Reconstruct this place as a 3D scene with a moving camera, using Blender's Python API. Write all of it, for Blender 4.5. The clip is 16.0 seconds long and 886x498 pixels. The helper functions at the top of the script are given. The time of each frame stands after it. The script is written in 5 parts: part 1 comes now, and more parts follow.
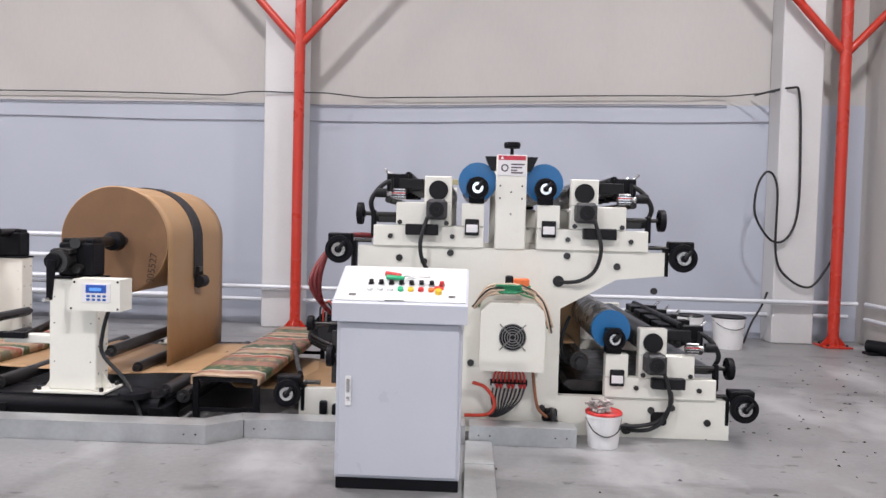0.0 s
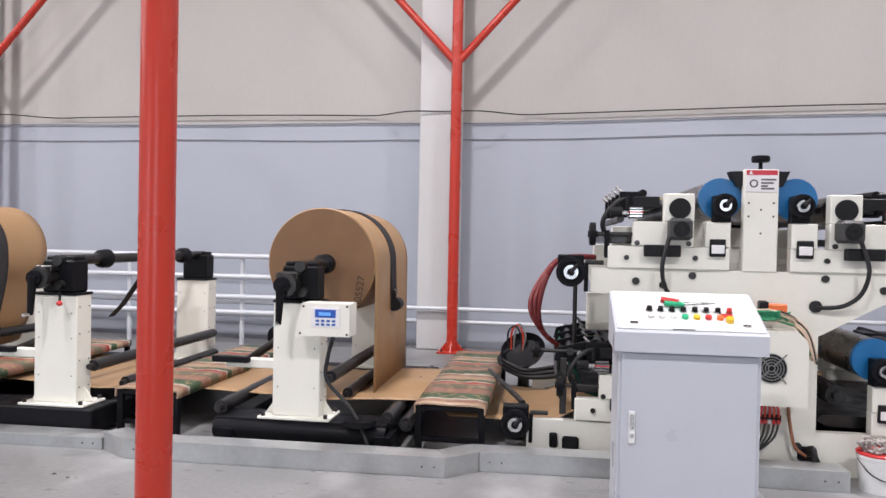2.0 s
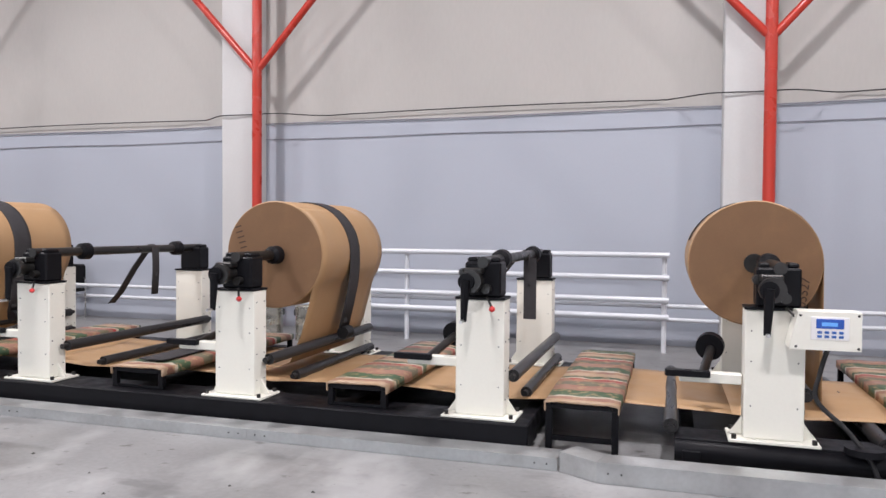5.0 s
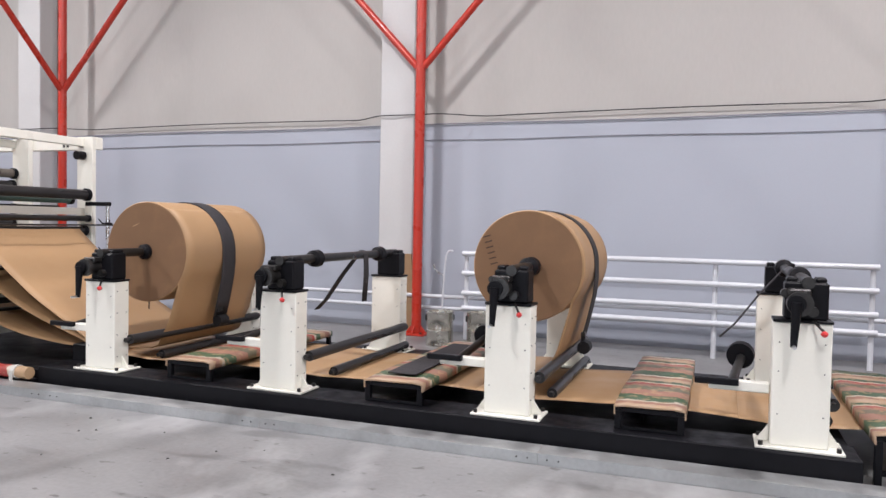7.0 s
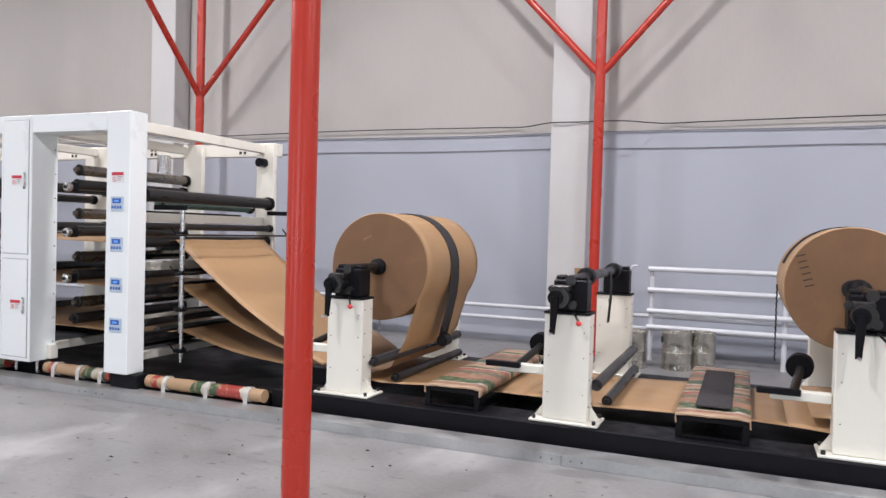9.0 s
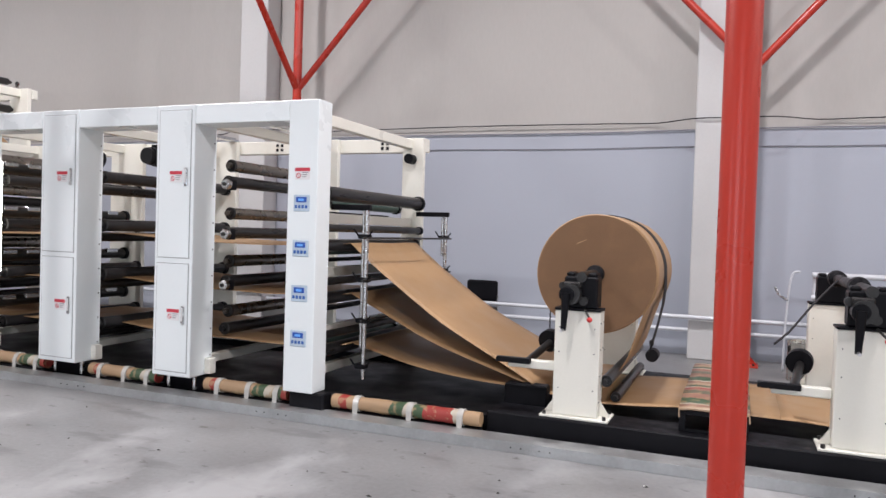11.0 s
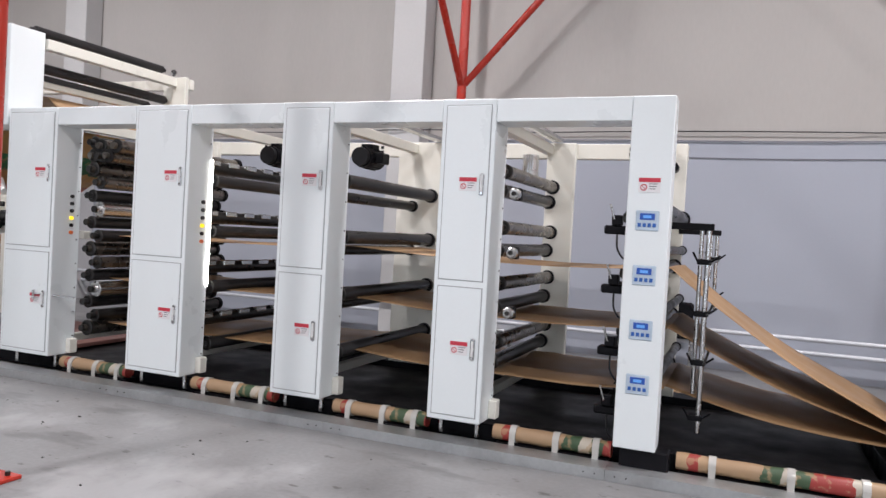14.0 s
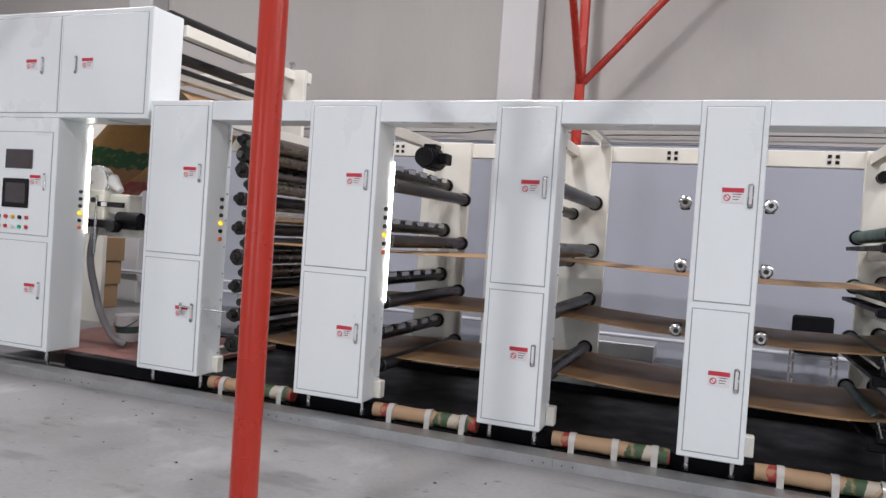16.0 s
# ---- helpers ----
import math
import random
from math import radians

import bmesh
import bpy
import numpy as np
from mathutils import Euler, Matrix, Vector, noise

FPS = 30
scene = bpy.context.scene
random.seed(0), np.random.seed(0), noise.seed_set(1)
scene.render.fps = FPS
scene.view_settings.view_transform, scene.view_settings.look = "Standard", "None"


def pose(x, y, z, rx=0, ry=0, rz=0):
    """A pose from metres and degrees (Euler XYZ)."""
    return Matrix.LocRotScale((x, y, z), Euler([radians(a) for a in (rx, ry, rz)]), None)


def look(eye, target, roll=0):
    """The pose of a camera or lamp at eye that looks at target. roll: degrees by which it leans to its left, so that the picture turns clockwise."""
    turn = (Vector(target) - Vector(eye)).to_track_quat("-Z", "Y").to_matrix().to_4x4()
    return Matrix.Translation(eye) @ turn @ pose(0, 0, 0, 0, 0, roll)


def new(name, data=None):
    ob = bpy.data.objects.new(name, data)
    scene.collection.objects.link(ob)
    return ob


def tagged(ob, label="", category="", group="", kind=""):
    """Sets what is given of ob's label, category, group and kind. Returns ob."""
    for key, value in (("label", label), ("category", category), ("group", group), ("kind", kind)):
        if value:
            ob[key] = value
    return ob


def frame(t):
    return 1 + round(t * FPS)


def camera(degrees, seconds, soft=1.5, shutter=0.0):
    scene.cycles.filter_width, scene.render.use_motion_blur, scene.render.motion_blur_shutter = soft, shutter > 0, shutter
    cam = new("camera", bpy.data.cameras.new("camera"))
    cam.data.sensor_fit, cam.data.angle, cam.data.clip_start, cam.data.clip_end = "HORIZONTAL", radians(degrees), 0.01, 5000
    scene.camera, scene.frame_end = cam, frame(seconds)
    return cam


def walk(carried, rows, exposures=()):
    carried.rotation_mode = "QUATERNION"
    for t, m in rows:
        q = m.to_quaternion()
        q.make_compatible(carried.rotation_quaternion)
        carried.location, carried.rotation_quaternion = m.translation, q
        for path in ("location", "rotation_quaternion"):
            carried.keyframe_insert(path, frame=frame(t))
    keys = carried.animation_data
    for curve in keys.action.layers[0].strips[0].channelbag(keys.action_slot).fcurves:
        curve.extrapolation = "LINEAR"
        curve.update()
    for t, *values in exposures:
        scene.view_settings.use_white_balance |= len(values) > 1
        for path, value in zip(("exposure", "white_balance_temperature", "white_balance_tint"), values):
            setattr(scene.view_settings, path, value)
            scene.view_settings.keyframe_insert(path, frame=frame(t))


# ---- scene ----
cam = camera(62.4, 16.0)
PATH = [
    (0, (-0.316, 0.061, 1.356), (-0.393, 2.058, 1.283), 1.5),
    (0.5, (-0.481, 0.072, 1.373), (-0.612, 2.067, 1.312), 1.3),
    (1, (-0.675, 0.156, 1.358), (-0.856, 2.148, 1.315), 1.2),
    (1.5, (-0.952, 0.218, 1.349), (-1.184, 2.204, 1.322), 1.2),
    (2, (-1.295, 0.224, 1.353), (-1.586, 2.202, 1.325), 1.1),
    (2.5, (-1.639, 0.248, 1.333), (-1.988, 2.217, 1.302), 1.2),
    (3, (-1.986, 0.317, 1.328), (-2.399, 2.274, 1.297), 1.3),
    (3.5, (-2.358, 0.252, 1.378), (-2.813, 2.199, 1.328), 1.1),
    (4, (-2.736, 0.31, 1.328), (-3.236, 2.246, 1.281), 0.9),
    (6.5, (-4.564, 0.132, 1.449), (-5.257, 2.006, 1.378), 0.6),
    (7, (-5.028, 0.035, 1.458), (-5.732, 1.905, 1.389), 1.1),
    (7.5, (-5.53, -0.044, 1.461), (-6.25, 1.821, 1.4), 1.1),
    (8, (-6.025, -0.127, 1.466), (-6.753, 1.735, 1.408), 1.2),
    (8.5, (-6.512, -0.131, 1.468), (-7.264, 1.722, 1.42), 1.3),
    (9, (-6.979, -0.206, 1.468), (-7.744, 1.641, 1.419), 1.6),
    (9.5, (-7.447, -0.215, 1.456), (-8.221, 1.628, 1.405), 1.7),
    (12, (-9.65, -0.314, 1.435), (-10.385, 1.545, 1.401), 2.0),
    (12.5, (-10.074, -0.298, 1.449), (-10.819, 1.558, 1.424), 2.5),
    (13, (-10.502, -0.296, 1.46), (-11.247, 1.56, 1.429), 2.8),
    (13.5, (-10.89, -0.263, 1.453), (-11.641, 1.59, 1.417), 3.0),
    (14, (-11.294, -0.261, 1.465), (-12.051, 1.59, 1.425), 3.2),
    (14.5, (-11.704, -0.3, 1.478), (-12.437, 1.561, 1.431), 3.3),
    (15, (-12.127, -0.311, 1.479), (-12.849, 1.553, 1.427), 3.4),
    (15.5, (-12.603, -0.35, 1.457), (-13.31, 1.52, 1.416), 3.8),
    (16, (-13.095, -0.365, 1.465), (-13.801, 1.505, 1.423), 3.9),
]
walk(cam, [(t, look(eye, target, roll)) for t, eye, target, roll in PATH],
     ((0, 0.28), (4, 0.25), (7, 0.25), (9.5, 0.14), (12.5, 0.07), (14.5, -0.05), (16, -0.15)))

# ---- light ----
world = bpy.data.worlds.new("world")
scene.world = world
world.use_nodes = True
world.node_tree.nodes["Background"].inputs[0].default_value = (0.75, 0.85, 1.0, 1)
world.node_tree.nodes["Background"].inputs[1].default_value = 0.05


def area_lamp(name, at, target, sx, sy, watts, colour):
    lamp = bpy.data.lights.new(name, "AREA")
    lamp.shape, lamp.size, lamp.size_y, lamp.energy, lamp.color = "RECTANGLE", sx, sy, watts, colour
    ob = new(name, lamp)
    ob.matrix_world = look(at, target)
    return ob


LAMP_X = [-21.9, -15.6, -9.4, -3.1, 2.9]
for lx in LAMP_X:
    area_lamp("high_bay_light", (lx, 4.9, 7.05), (lx, 4.9, 0), 0.45, 0.45, 268, (0.98, 0.94, 0.97))
    area_lamp("high_bay_light", (lx - 0.7, -1.6, 7.05), (lx - 0.7, -1.6, 0), 0.30, 0.30, 295, (0.98, 0.94, 0.97))
# frontal fill lamps added at three invented openings in the unseen south wall
FILL_OPENINGS = [-19.0, -9.0, 1.0]
for gx in FILL_OPENINGS:
    area_lamp("frontal_fill", (gx, -8.3, 2.1), (gx, 0, 1.9), 4.0, 3.9, 85, (0.78, 0.87, 1.0))

# ---- materials ----


def material(name, colour, rough=0.5, metal=0.0, vary=0.12, grain=8.0, bump=0.0, fine=60.0, dirt=None, dirt_amount=0.0, dirt_scale=1.2, coat=0.0, stretch=(1, 1, 1), rough_vary=0.12):
    m = bpy.data.materials.new(name)
    m.use_nodes = True
    n, l = m.node_tree.nodes, m.node_tree.links
    b = n["Principled BSDF"]
    b.inputs["Metallic"].default_value = metal
    b.inputs["Coat Weight"].default_value = coat
    co = n.new("ShaderNodeTexCoord")
    mp = n.new("ShaderNodeMapping")
    mp.inputs["Scale"].default_value = stretch
    l.new(co.outputs["Object"], mp.inputs["Vector"])
    n1 = n.new("ShaderNodeTexNoise")
    n1.inputs["Scale"].default_value, n1.inputs["Detail"].default_value = grain, 6
    n2 = n.new("ShaderNodeTexNoise")
    n2.inputs["Scale"].default_value, n2.inputs["Detail"].default_value = fine, 4
    l.new(mp.outputs[0], n1.inputs["Vector"])
    l.new(mp.outputs[0], n2.inputs["Vector"])
    add = n.new("ShaderNodeMath")
    add.operation = "MULTIPLY_ADD"
    l.new(n2.outputs[0], add.inputs[0])
    add.inputs[1].default_value = 0.5
    l.new(n1.outputs[0], add.inputs[2])
    rng = n.new("ShaderNodeMapRange")
    rng.inputs[1].default_value, rng.inputs[2].default_value = 0.45, 1.05
    rng.inputs[3].default_value, rng.inputs[4].default_value = 1 - vary, 1 + vary
    l.new(add.outputs[0], rng.inputs[0])
    mix = n.new("ShaderNodeVectorMath")
    mix.operation = "SCALE"
    mix.inputs[0].default_value = colour
    l.new(rng.outputs[0], mix.inputs["Scale"])
    out = mix.outputs[0]
    if dirt:
        n3 = n.new("ShaderNodeTexNoise")
        n3.inputs["Scale"].default_value, n3.inputs["Detail"].default_value, n3.inputs["Roughness"].default_value = dirt_scale, 7, 0.62
        l.new(mp.outputs[0], n3.inputs["Vector"])
        r3 = n.new("ShaderNodeMapRange")
        r3.inputs[1].default_value, r3.inputs[2].default_value = 0.52, 0.72
        r3.inputs[3].default_value, r3.inputs[4].default_value = 0, dirt_amount
        l.new(n3.outputs[0], r3.inputs[0])
        mx = n.new("ShaderNodeMix")
        mx.data_type = "RGBA"
        l.new(r3.outputs[0], mx.inputs[0])
        l.new(out, mx.inputs[6])
        mx.inputs[7].default_value = (*dirt, 1)
        out = mx.outputs[2]
    l.new(out, b.inputs["Base Color"])
    rr = n.new("ShaderNodeMapRange")
    rr.inputs[1].default_value, rr.inputs[2].default_value = 0.3, 0.7
    rr.inputs[3].default_value, rr.inputs[4].default_value = max(0.03, rough - rough_vary), min(1, rough + rough_vary)
    l.new(n1.outputs[0], rr.inputs[0])
    l.new(rr.outputs[0], b.inputs["Roughness"])
    if bump:
        bp = n.new("ShaderNodeBump")
        bp.inputs["Strength"].default_value, bp.inputs["Distance"].default_value = bump, 0.01
        l.new(add.outputs[0], bp.inputs["Height"])
        l.new(bp.outputs[0], b.inputs["Normal"])
    return m


def glow(name, colour, strength):
    m = bpy.data.materials.new(name)
    m.use_nodes = True
    b = m.node_tree.nodes["Principled BSDF"]
    b.inputs["Base Color"].default_value = (*colour, 1)
    b.inputs["Emission Color"].default_value = (*colour, 1)
    b.inputs["Emission Strength"].default_value = strength
    return m


def banded(name, bands, axis, length, rough=0.5):
    """Printed paper: bands of ink along one axis, worn and smudged."""
    m = material(name, (1, 1, 1), rough, 0, 0.10, 5, 0.15)
    n, l = m.node_tree.nodes, m.node_tree.links
    b = n["Principled BSDF"]
    co = n.new("ShaderNodeTexCoord")
    sep = n.new("ShaderNodeSeparateXYZ")
    l.new(co.outputs["Object"], sep.inputs[0])
    wob = n.new("ShaderNodeTexNoise")
    wob.inputs["Scale"].default_value, wob.inputs["Detail"].default_value = 9, 3
    l.new(co.outputs["Object"], wob.inputs["Vector"])
    ma = n.new("ShaderNodeMath")
    ma.operation = "MULTIPLY_ADD"
    l.new(wob.outputs[0], ma.inputs[0])
    ma.inputs[1].default_value = 0.10
    l.new(sep.outputs[axis], ma.inputs[2])
    fr = n.new("ShaderNodeMath")
    fr.operation = "DIVIDE"
    l.new(ma.outputs[0], fr.inputs[0])
    fr.inputs[1].default_value = length
    wrap = n.new("ShaderNodeMath")
    wrap.operation = "FRACT"
    l.new(fr.outputs[0], wrap.inputs[0])
    ramp = n.new("ShaderNodeValToRGB")
    ramp.color_ramp.interpolation = "CONSTANT"
    el = ramp.color_ramp.elements
    for i, (pos, c) in enumerate(bands):
        e = el[i] if i < 2 else el.new(pos)
        e.position, e.color = pos, (*c, 1)
    l.new(wrap.outputs[0], ramp.inputs[0])
    # broken strokes of ink inside the bands
    ink = n.new("ShaderNodeTexNoise")
    ink.inputs["Scale"].default_value, ink.inputs["Detail"].default_value = 16, 5
    l.new(co.outputs["Object"], ink.inputs["Vector"])
    ir = n.new("ShaderNodeMapRange")
    ir.inputs[1].default_value, ir.inputs[2].default_value = 0.55, 0.60
    ir.inputs[4].default_value = 0.55
    l.new(ink.outputs[0], ir.inputs[0])
    mx = n.new("ShaderNodeMix")
    mx.data_type = "RGBA"
    l.new(ir.outputs[0], mx.inputs[0])
    l.new(ramp.outputs[0], mx.inputs[6])
    mx.inputs[7].default_value = (0.40, 0.26, 0.14, 1)
    l.new(mx.outputs[2], b.inputs["Base Color"])
    return m


CONCRETE = material("concrete_floor", (0.205, 0.205, 0.207), 0.42, 0, 0.22, 1.3, 0.08, 30, (0.155, 0.15, 0.145), 0.65, 0.8)


def floor_marks(m):
    """Dark scuffs, dusty patches and small chips on the concrete."""
    n, l = m.node_tree.nodes, m.node_tree.links
    b = n["Principled BSDF"]
    src = b.inputs["Base Color"].links[0].from_socket
    co = n.new("ShaderNodeTexCoord")
    for scale, stretch, lo, hi, amount, colour in ((2.2, (0.5, 1.4, 1), 0.58, 0.65, 0.55, (0.10, 0.10, 0.10)), (7.0, (1, 1.6, 1), 0.64, 0.69, 0.8, (0.07, 0.068, 0.065)), (1.1, (1, 0.6, 1), 0.54, 0.66, 0.7, (0.36, 0.36, 0.365)), (24.0, (1, 1, 1), 0.69, 0.73, 0.8, (0.08, 0.08, 0.08))):
        mp = n.new("ShaderNodeMapping")
        mp.inputs["Scale"].default_value = stretch
        mp.inputs["Location"].default_value = (scale * 3.1, scale, 0)
        mp.inputs["Rotation"].default_value = (0, 0, 0.35)
        l.new(co.outputs["Object"], mp.inputs["Vector"])
        t = n.new("ShaderNodeTexNoise")
        t.inputs["Scale"].default_value, t.inputs["Detail"].default_value, t.inputs["Roughness"].default_value = scale, 5, 0.55
        l.new(mp.outputs[0], t.inputs["Vector"])
        r = n.new("ShaderNodeMapRange")
        r.inputs[1].default_value, r.inputs[2].default_value, r.inputs[4].default_value = lo, hi, amount
        l.new(t.outputs[0], r.inputs[0])
        mx = n.new("ShaderNodeMix")
        mx.data_type = "RGBA"
        l.new(r.outputs[0], mx.inputs[0])
        l.new(src, mx.inputs[6])
        mx.inputs[7].default_value = (*colour, 1)
        src = mx.outputs[2]
    l.new(src, b.inputs["Base Color"])


floor_marks(CONCRETE)
WALL_LOW = material("wall_paint_pale_blue", (0.378, 0.403, 0.464), 0.62, 0, 0.03, 1.0, 0.05, 40, (0.355, 0.378, 0.44), 0.4, 0.5)
WALL_TOP = material("wall_paint_beige", (0.432, 0.415, 0.397), 0.8, 0, 0.05, 0.8, 0.08, 30, (0.35, 0.336, 0.32), 0.5, 0.6, stretch=(1, 1, 0.3))
PILLAR = material("pillar_paint", (0.528, 0.528, 0.528), 0.8, 0, 0.05, 2.0, 0.12, 30, (0.48, 0.475, 0.47), 0.5, 1.0)
CEILING = material("ceiling_sheet", (0.6, 0.6, 0.6), 0.7)
RED = material("red_steel_paint", (0.43, 0.030, 0.016), 0.28, 0, 0.04, 2, 0.01, 30, (0.42, 0.036, 0.02), 0.2, 1.5, rough_vary=0.05)
CREAM = material("cream_machine_paint", (0.80, 0.79, 0.715), 0.38, 0, 0.03, 3, 0.02, 60, (0.66, 0.64, 0.56), 0.35, 3)
WHITE = material("white_cabinet_paint", (0.81, 0.862, 0.872), 0.35, 0, 0.02, 2, 0.02, 60)
GRILLE = material("grey_wire_grille", (0.22, 0.22, 0.22), 0.4, 0.3)
HOSE = material("pale_grey_hose", (0.26, 0.26, 0.27), 0.5)
DULL = material("dull_print_cylinder_steel", (0.22, 0.20, 0.18), 0.3, 0.9, 0.1, 10, 0.02)
TIN = material("tinplate", (0.58, 0.57, 0.52), 0.2, 0.9, 0.15, 8, 0.03)
# one grey for the conduit and for the drawn shadow of the wall cable
LINE = material("grey_conduit_and_cable_shadow", (0.24, 0.24, 0.27), 0.7)
SEAM = material("door_seam_shadow_gap", (0.35, 0.36, 0.37), 0.5, 0, 0.05)
GREY = material("grey_cabinet_paint", (0.494, 0.511, 0.564), 0.36, 0, 0.03, 3, 0.03, 90, (0.50, 0.52, 0.58), 0.3, 2)
LID = material("pale_console_lid_paint", (0.66, 0.675, 0.67), 0.4, 0, 0.03, 3, 0.02)
KRAFT = material("kraft_paper", (0.368, 0.227, 0.115), 0.55, 0, 0.06, 3, 0.04, 90, (0.34, 0.204, 0.098), 0.5, 1.5)
KRAFT_END = material("wound_paper_edge", (0.212, 0.125, 0.073), 0.8, 0, 0.08, 5, 0.15, 140, (0.28, 0.165, 0.085), 0.5, 3)
BLACK = material("black_machine_paint", (0.007, 0.007, 0.009), 0.45, 0, 0.2, 10, 0.05)
RUBBER = material("dark_rubber_roller", (0.026, 0.025, 0.026), 0.33, 0, 0.2, 12, 0.04, stretch=(1, 0.1, 1))
STEEL = material("brushed_steel", (0.60, 0.60, 0.60), 0.24, 1, 0.08, 12, 0.02, 90, stretch=(1, 0.05, 1))
IRON = material("worn_dark_steel", (0.055, 0.053, 0.052), 0.38, 0.85, 0.2, 10, 0.05)
GALV = material("galvanised_sheet", (0.504, 0.517, 0.522), 0.42, 0.75, 0.14, 6, 0.04, 40, (0.36, 0.36, 0.36), 0.45, 1.7)
PIPE = material("pale_painted_pipe", (0.62, 0.64, 0.68), 0.4, 0.2, 0.05)
BLUE = material("blue_roller_end_paint", (0.010, 0.14, 0.36), 0.4, 0, 0.08)
GREEN = material("green_felt", (0.015, 0.09, 0.06), 0.8, 0, 0.2, 20, 0.2)
DGREEN = material("dull_green_rubber", (0.06, 0.11, 0.095), 0.55, 0, 0.15, 10)
FELT = material("grey_woven_belt", (0.045, 0.043, 0.046), 0.85, 0, 0.15, 30, 0.3, 200)
CABLE = material("black_cable", (0.02, 0.02, 0.022), 0.45, 0, 0.1)
WIRE_RED = material("red_hose", (0.55, 0.05, 0.025), 0.4)
DARK_HOSE = material("dark_red_hose", (0.16, 0.018, 0.02), 0.35)
WIRE_PALE = material("pale_wire", (0.62, 0.48, 0.36), 0.5)
WIRE_GREEN = material("green_wire", (0.02, 0.22, 0.10), 0.45)
RED_P = material("red_plastic", (0.55, 0.03, 0.03), 0.35)
YELLOW = material("yellow_plastic", (0.75, 0.48, 0.03), 0.4)
GREEN_P = material("green_plastic", (0.03, 0.42, 0.20), 0.35)
ORANGE = material("orange_plastic", (0.75, 0.16, 0.04), 0.4)
WHITE_P = material("white_plastic", (0.74, 0.74, 0.74), 0.35, 0, 0.04)
DARK_P = material("dark_plastic", (0.015, 0.015, 0.017), 0.5)
GREY_P = material("dark_grey_motor", (0.04, 0.04, 0.043), 0.5, 0.2, 0.15)
STICKER = material("white_sticker", (0.78, 0.77, 0.78), 0.45, 0, 0.02)
STICKER_RED = material("red_sticker_print", (0.55, 0.035, 0.06), 0.45, 0, 0.03)
INK = material("dark_print", (0.13, 0.11, 0.12), 0.6)
NUM_INK = material("stamped_ink", (0.05, 0.028, 0.018), 0.8)
KEYPAD = material("pale_keypad", (0.48, 0.58, 0.68), 0.4)
KEY_BLUE = material("blue_key", (0.03, 0.12, 0.42), 0.4)
LCD = glow("blue_display", (0.015, 0.07, 0.34), 0.2)
LCD_TEXT = glow("display_digits", (0.12, 0.34, 0.75), 0.2)
LED = glow("white_light_strip", (1.0, 0.97, 0.90), 14.0)
LAMP_YELLOW = glow("lit_yellow_lamp", (1.0, 0.65, 0.02), 1.2)
SCREEN = material("dark_screen_glass", (0.06, 0.055, 0.06), 0.15)
CARD = material("brown_cardboard", (0.33, 0.21, 0.11), 0.75, 0, 0.08)
TAPE = material("clear_packing_tape", (0.50, 0.49, 0.46), 0.15, 0, 0.05)
MAT_DARK = material("dark_oily_mat", (0.016, 0.015, 0.016), 0.55, 0, 0.3, 4, 0.1, 40)
# glow of the panels added behind the invented wall openings
FILL_GLOW = glow("fill_opening_glow", (0.80, 0.89, 1.0), 0.8)
KR, RD, GN, WT, PK = (0.38, 0.25, 0.145), (0.30, 0.035, 0.028), (0.045, 0.085, 0.04), (0.48, 0.43, 0.35), (0.27, 0.135, 0.095)
OL, PL = (0.13, 0.12, 0.075), (0.40, 0.28, 0.19)
COVER = banded("printed_paper_cover", [(0, PL), (0.12, PK), (0.20, WT), (0.24, GN), (0.42, PK), (0.60, OL), (0.74, PK), (0.80, RD), (0.86, WT), (0.90, GN)], 1, 0.86)
WRAP = banded("printed_paper_wrap", [(0, KR), (0.10, RD), (0.16, KR), (0.44, GN), (0.53, WT), (0.59, GN), (0.66, RD), (0.84, WT), (0.88, KR)], 0, 1.22)
SACK_PAPER = (0.52, 0.30, 0.11)
SACK = banded("printed_sack_web", [(0, SACK_PAPER), (0.22, (0.50, 0.05, 0.03)), (0.42, SACK_PAPER), (0.62, (0.03, 0.16, 0.06)), (0.86, SACK_PAPER)], 2, 0.75)

for m, level in ((BLACK, 0.12), (RUBBER, 0.25), (DARK_P, 0.15), (FELT, 0.15), (MAT_DARK, 0.25), (KRAFT_END, 0.1), (CABLE, 0.3)):
    m.node_tree.nodes["Principled BSDF"].inputs["Specular IOR Level"].default_value = level

# ---- mesh helpers ----


def box(bm, x0, x1, y0, y1, z0, z1, bevel=0.004):
    vs = [bm.verts.new((x, y, z)) for x in (x0, x1) for y in (y0, y1) for z in (z0, z1)]
    fs = [bm.faces.new([vs[i] for i in f]) for f in ((0, 1, 3, 2), (4, 6, 7, 5), (0, 4, 5, 1), (2, 3, 7, 6), (0, 2, 6, 4), (1, 5, 7, 3))]
    if bevel:
        es = list({e for f in fs for e in f.edges})
        bmesh.ops.bevel(bm, geom=es, offset=bevel, segments=1, affect="EDGES")
    return bm


